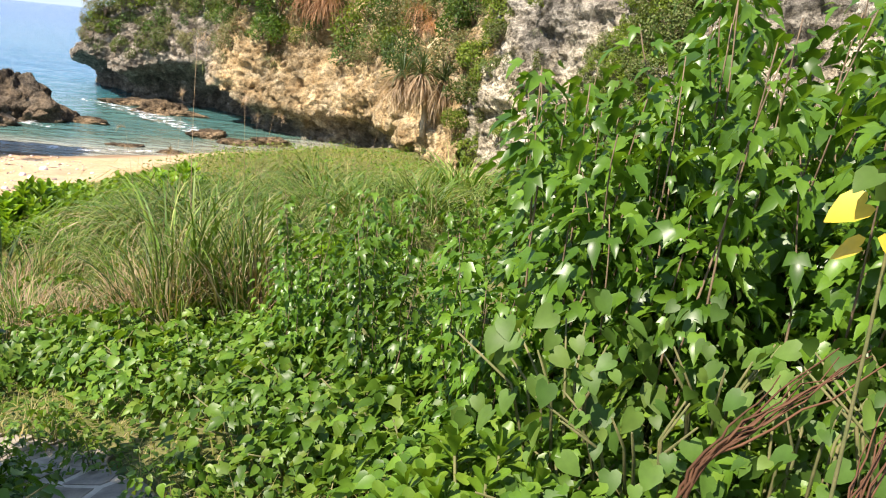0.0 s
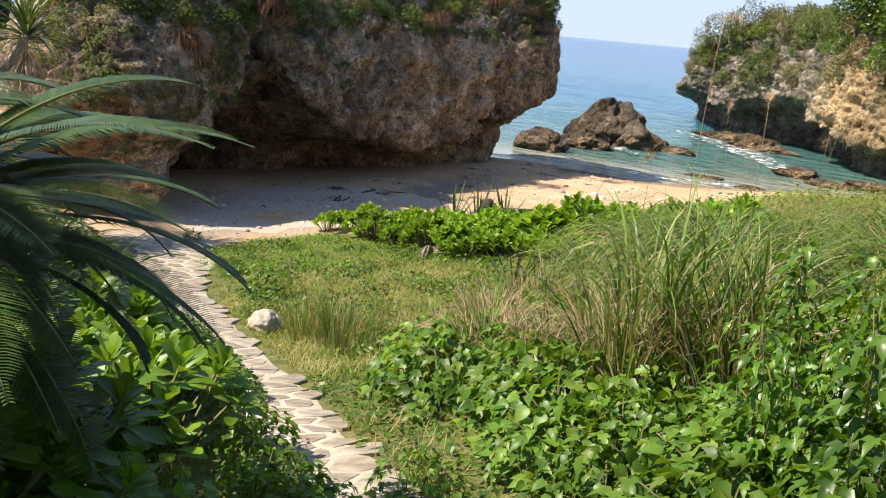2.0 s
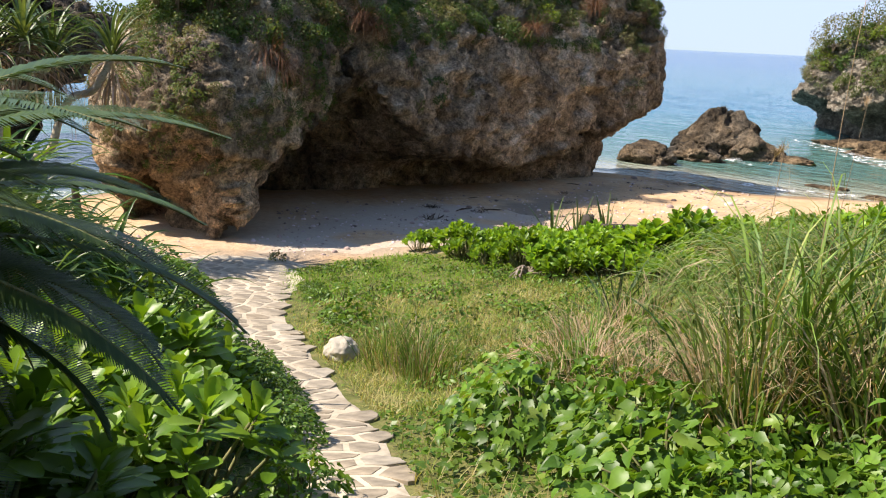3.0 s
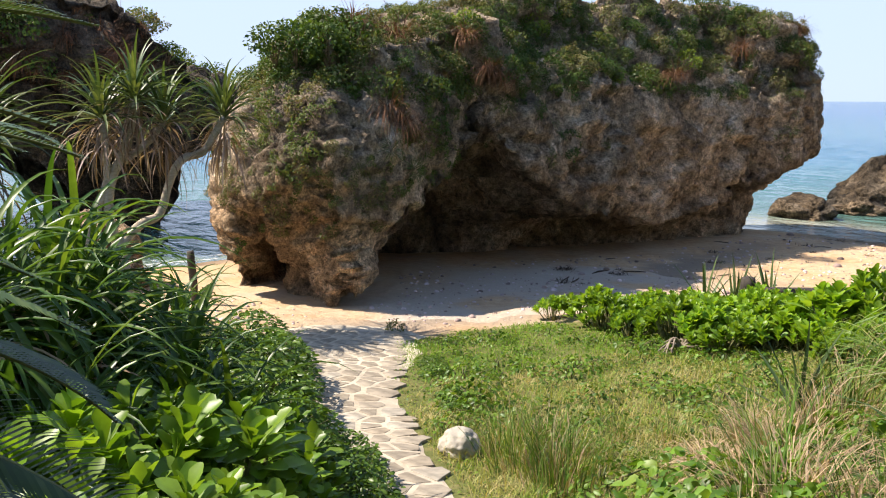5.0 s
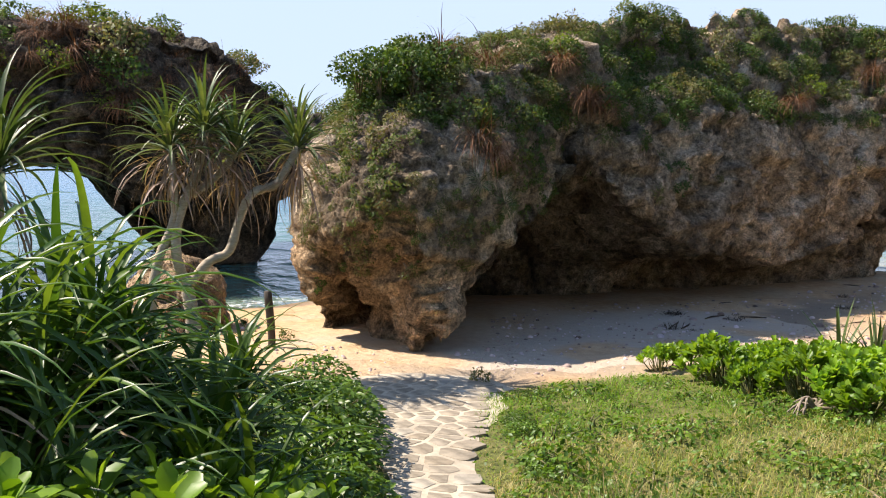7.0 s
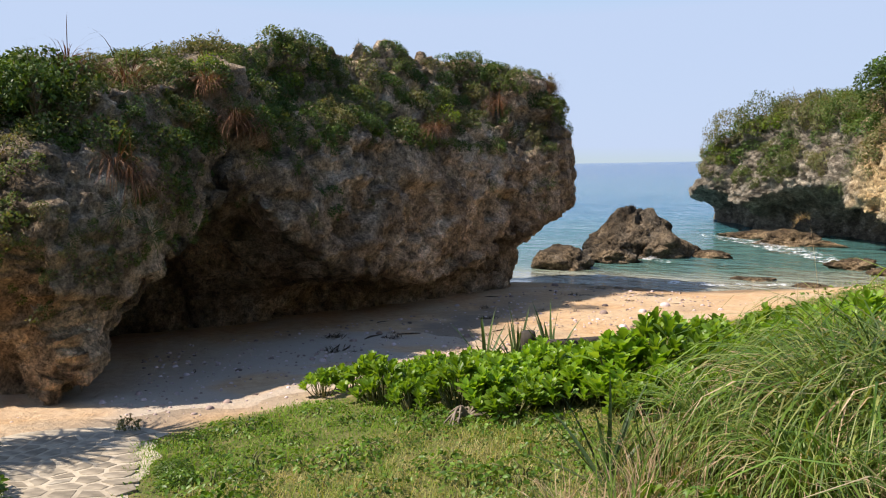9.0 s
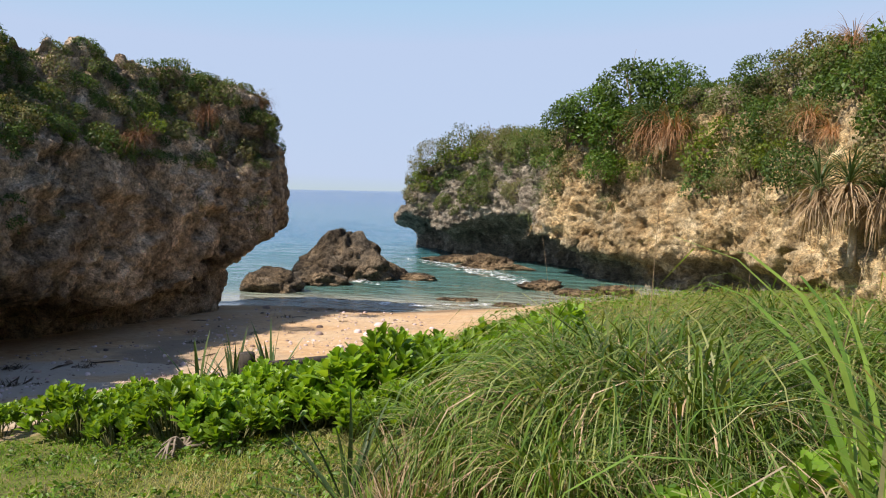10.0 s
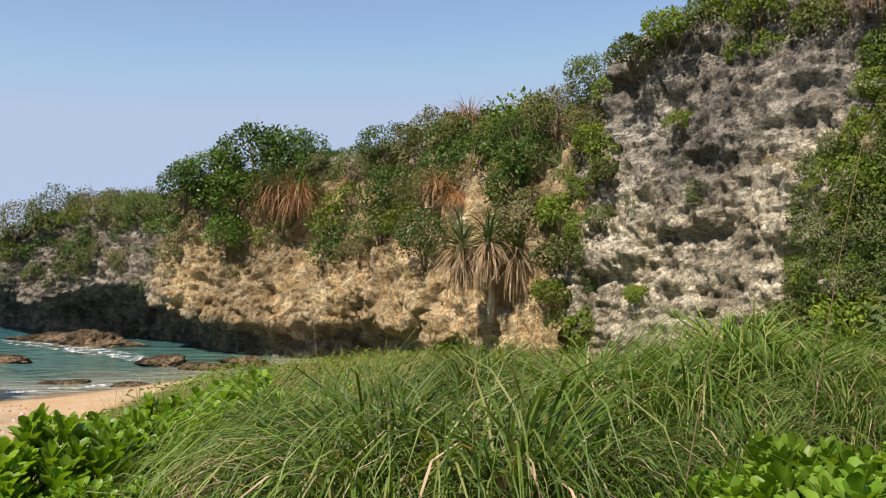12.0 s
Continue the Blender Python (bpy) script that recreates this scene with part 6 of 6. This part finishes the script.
ground_cover([(-8.6, 15.0), (-8.2, 22.0), (-7.2, 29.0), (-4.0, 31.0), (-0.8, 26.0), (0.6, 20.0), (1.5, 15.5), (-4.5, 15.0)], 0.11, 255, "rough green weeds between the beach and the cliff", 0.11, 0.4, 0.6)
ground_cover([(-0.4, 2.9), (-1.5, 4.05), (-2.6, 4.95), (-3.6, 5.6), (-4.9, 6.45), (-5.2, 6.75), (-4.2, 7.2), (-2.4, 6.2), (-0.6, 5.0), (0.3, 3.4)], 0.045, 256, "low weeds along the path's edge", 0.06, 0.14, 0.45)
ground_cover([(-4.75, 6.35), (-6.45, 7.02), (-8.5, 7.82), (-10.0, 8.8), (-10.2, 9.8), (-9.9, 11.4), (-8.6, 11.6), (-6.8, 11.8), (-5.2, 12.6), (-4.2, 10.5), (-3.2, 8.6), (-3.6, 7.4)], 0.085, 258, "small weeds scattered through the lawn", 0.04, 0.09, 0.35)
ground_cover([(-0.9, 2.1), (-2.1, 3.3), (-3.2, 4.2), (-4.4, 5.05), (-6.2, 5.9), (-8.4, 6.75), (-9.9, 7.3), (-11.0, 7.4), (-11.0, 6.6), (-8.0, 5.4), (-4.5, 3.4), (-2.0, 1.6)], 0.055, 257, "low weeds under the hedge", 0.06, 0.16, 0.4)
ground_cover([(0.75, -3.0), (0.6, 1.0), (1.0, 2.2), (3.2, 1.6), (3.5, -3.0)], 0.075, 301, "rough green weeds beside the path", 0.06, 0.2, 0.5)
ground_cover([(-0.1, -3.0), (-0.55, 0.4), (-0.5, 1.6), (-2.2, 1.5), (-3.4, -0.6), (-2.6, -3.0)], 0.075, 302, "rough green weeds beside the path", 0.06, 0.2, 0.5)

g = np.random.default_rng(260)
STICK = tagged(new("driftwood_stick", make_mesh("driftwood_stick", *tube([(-0.3, 0, 0.02), (-0.05, 0.04, 0.03), (0.3, 0, 0.02)], [0.008, 0.02, 0.01], 7), M_WEED)), "dark bleached driftwood stick on the sand", "driftwood", "driftwood")
WRACK = tagged(new("seaweed_heap", make_mesh("seaweed_heap", *blades(np.c_[g.normal(0, 0.12, (70, 2)), np.zeros(70)], g.uniform(0, 6.28, 70), g.normal(0.4, 0.3, 70), g.uniform(0.08, 0.25, 70), np.full(70, 0.02), g.uniform(0.3, 1.2, 70), 3), M_WEED)), "dark dried seaweed heap on the sand", "seaweed", "seaweed", "stuff")
for k in range(42):
    t = g.uniform(0, 1)
    x, y = (-13.0 + g.normal(0, 1.0), 11.0 + 13 * t) if k % 3 else (-13.2 + g.normal(0, 1.0), 25.6 + g.normal(0, 0.7))
    m = pose(x, y, zg(x, y), 0, 0, float(g.uniform(0, 360)))
    ob = STICK if k % 2 else WRACK
    if k < 2:
        ob.matrix_basis = m
    else:
        ob = copy_thing(ob, m)
    s = float(g.uniform(0.3, 0.9))
    ob.scale = (s, s, s)


def beach_pebbles():
    """Shells and coral bits strewn over the sand, too many to count."""
    g = np.random.default_rng(280)
    q = scatter([(-12.4, 9.6), (-10.6, 9.6), (-9.8, 12.5), (-9.2, 17.0), (-9.0, 24.0), (-12.0, 26.8), (-15.2, 25.5), (-14.6, 18.0), (-15.6, 14.0), (-15.0, 12.0), (-12.8, 10.6)], 0.2, 281)
    q = np.vstack([q, scatter([(-12.4, 8.9), (-15.5, 8.0), (-17.5, 7.6), (-13.0, 6.8), (-11.2, 7.8)], 0.15, 282)])
    q = q[g.uniform(0, 1, len(q)) < 0.35 + 0.6 * smooth(-0.1, 0.3, flat_noise(q[:, 0], q[:, 1], 1.2))]
    n = len(q)
    a = np.linspace(0, 2 * np.pi, 6, endpoint=False)
    ring = np.stack([np.cos(a), np.sin(a)], 1)
    size = 0.019 * np.exp(g.normal(0, 0.55, n))
    r = size[:, None] * g.uniform(0.6, 1.3, (n, 6))
    z = ground_z(q[:, 0], q[:, 1])
    rows = []
    for scale, h in ((1.0, -0.3), (1.0, 0.25), (0.6, 0.65), (0.02, 0.7)):
        rows.append(np.concatenate([q[:, None] + ring[None] * (r * scale)[..., None], (z[:, None] + h * size[:, None] * np.ones((1, 6)))[..., None]], -1))
    v = np.stack(rows, 1).reshape(-1, 3)
    f = (np.arange(n)[:, None, None] * 24 + grid_faces(4, 6, True)[None]).reshape(-1, 4)
    tagged(new("beach_pebbles", make_mesh("beach_pebbles", v, f, M_PEBBLE)), "pale shells and coral pebbles strewn on the sand", "pebbles", kind="stuff")


beach_pebbles()

# ---------------------------------------------------------------- paved path, stone by stone
def path_line(n):
    return spline(PATH + [(-11.15, 8.8, 0.9)], n)


def clip_cell(cell, a, b, gap):
    """Keep the side of a polygon that is nearer to a than to b, less a joint."""
    d = b - a
    L = np.linalg.norm(d)
    d = d / L
    lim = (a + b) / 2 @ d - gap
    out = []
    for k in range(len(cell)):
        p, q = cell[k], cell[(k + 1) % len(cell)]
        sp, sq = p @ d - lim, q @ d - lim
        if sp <= 0:
            out.append(p)
        if (sp <= 0) != (sq <= 0):
            out.append(p + (q - p) * sp / (sp - sq))
    return out


def build_path():
    line = path_line(240)
    t = np.gradient(line[:, :2], axis=0)
    side = unit(np.stack([-t[:, 1], t[:, 0]], 1))
    s = np.linspace(0, 1, 240)
    half = np.interp(s, [0, 0.3, 0.55, 0.75, 0.84, 0.93, 0.98, 1.0], [0.34, 0.31, 0.27, 0.29, 0.42, 1.0, 1.0, 0.6])
    rows = []
    for k in np.linspace(-1, 1, 9):
        q = line[:, :2] + side * (half * k * (1 + 0.16 * flat_noise(line[:, 0] + 7 * np.sign(k), line[:, 1], 0.35, 2)))[:, None]
        rows.append(np.c_[q, ground_z(q[:, 0], q[:, 1]) + 0.02 * (1 - k**8) + 0.004])
    bed = new("path", make_mesh("path", np.concatenate(rows), grid_faces(9, 240), M_MORTAR))
    tagged(bed, "narrow footpath of pale irregular flagstones", "path", kind="structure")
    g = np.random.default_rng(270)
    rim_l, rim_r = line[:, :2] + side * half[:, None] * 0.8, line[:, :2] - side * half[:, None] * 0.8
    outline = [tuple(q) for q in rim_l[::6]] + [tuple(q) for q in rim_r[::6][::-1]]
    seeds = scatter(outline, 0.235, 271)
    for p in seeds[-300:]:
        near = seeds[np.argsort(np.linalg.norm(seeds - p, axis=1))[1:14]]
        cell = [p + g.uniform(0.14, 0.24) * np.array((math.cos(a), math.sin(a))) for a in np.linspace(0, 2 * np.pi, 10, endpoint=False)]
        for q in near:
            if len(cell) > 2:
                cell = clip_cell(cell, p, q, 0.02)
        if len(cell) < 3:
            continue
        c = (np.array(cell) - p) * g.uniform(0.92, 1.0, (len(cell), 1))
        z = zg(*p)
        bm = bmesh.new()
        grade = [zg(*(p + v)) - z for v in c]
        top = [bm.verts.new((v[0] * 0.965, v[1] * 0.965, 0.028 + h)) for v, h in zip(c, grade)]
        rim = [bm.verts.new((v[0], v[1], 0.0255 + h)) for v, h in zip(c, grade)]
        low = [bm.verts.new((v[0], v[1], -0.031 + h)) for v, h in zip(c, grade)]
        bm.faces.new(top)
        for k in range(len(c)):
            j = (k + 1) % len(c)
            bm.faces.new((rim[k], rim[j], top[j], top[k]))
            bm.faces.new((low[k], low[j], rim[j], rim[k]))
        me = bpy.data.meshes.new("flagstone")
        bm.to_mesh(me)
        bm.free()
        me.materials.append(M_PAVING)
        st = part("flagstone", me, bed)
        st.location = (p[0], p[1], z)


build_path()
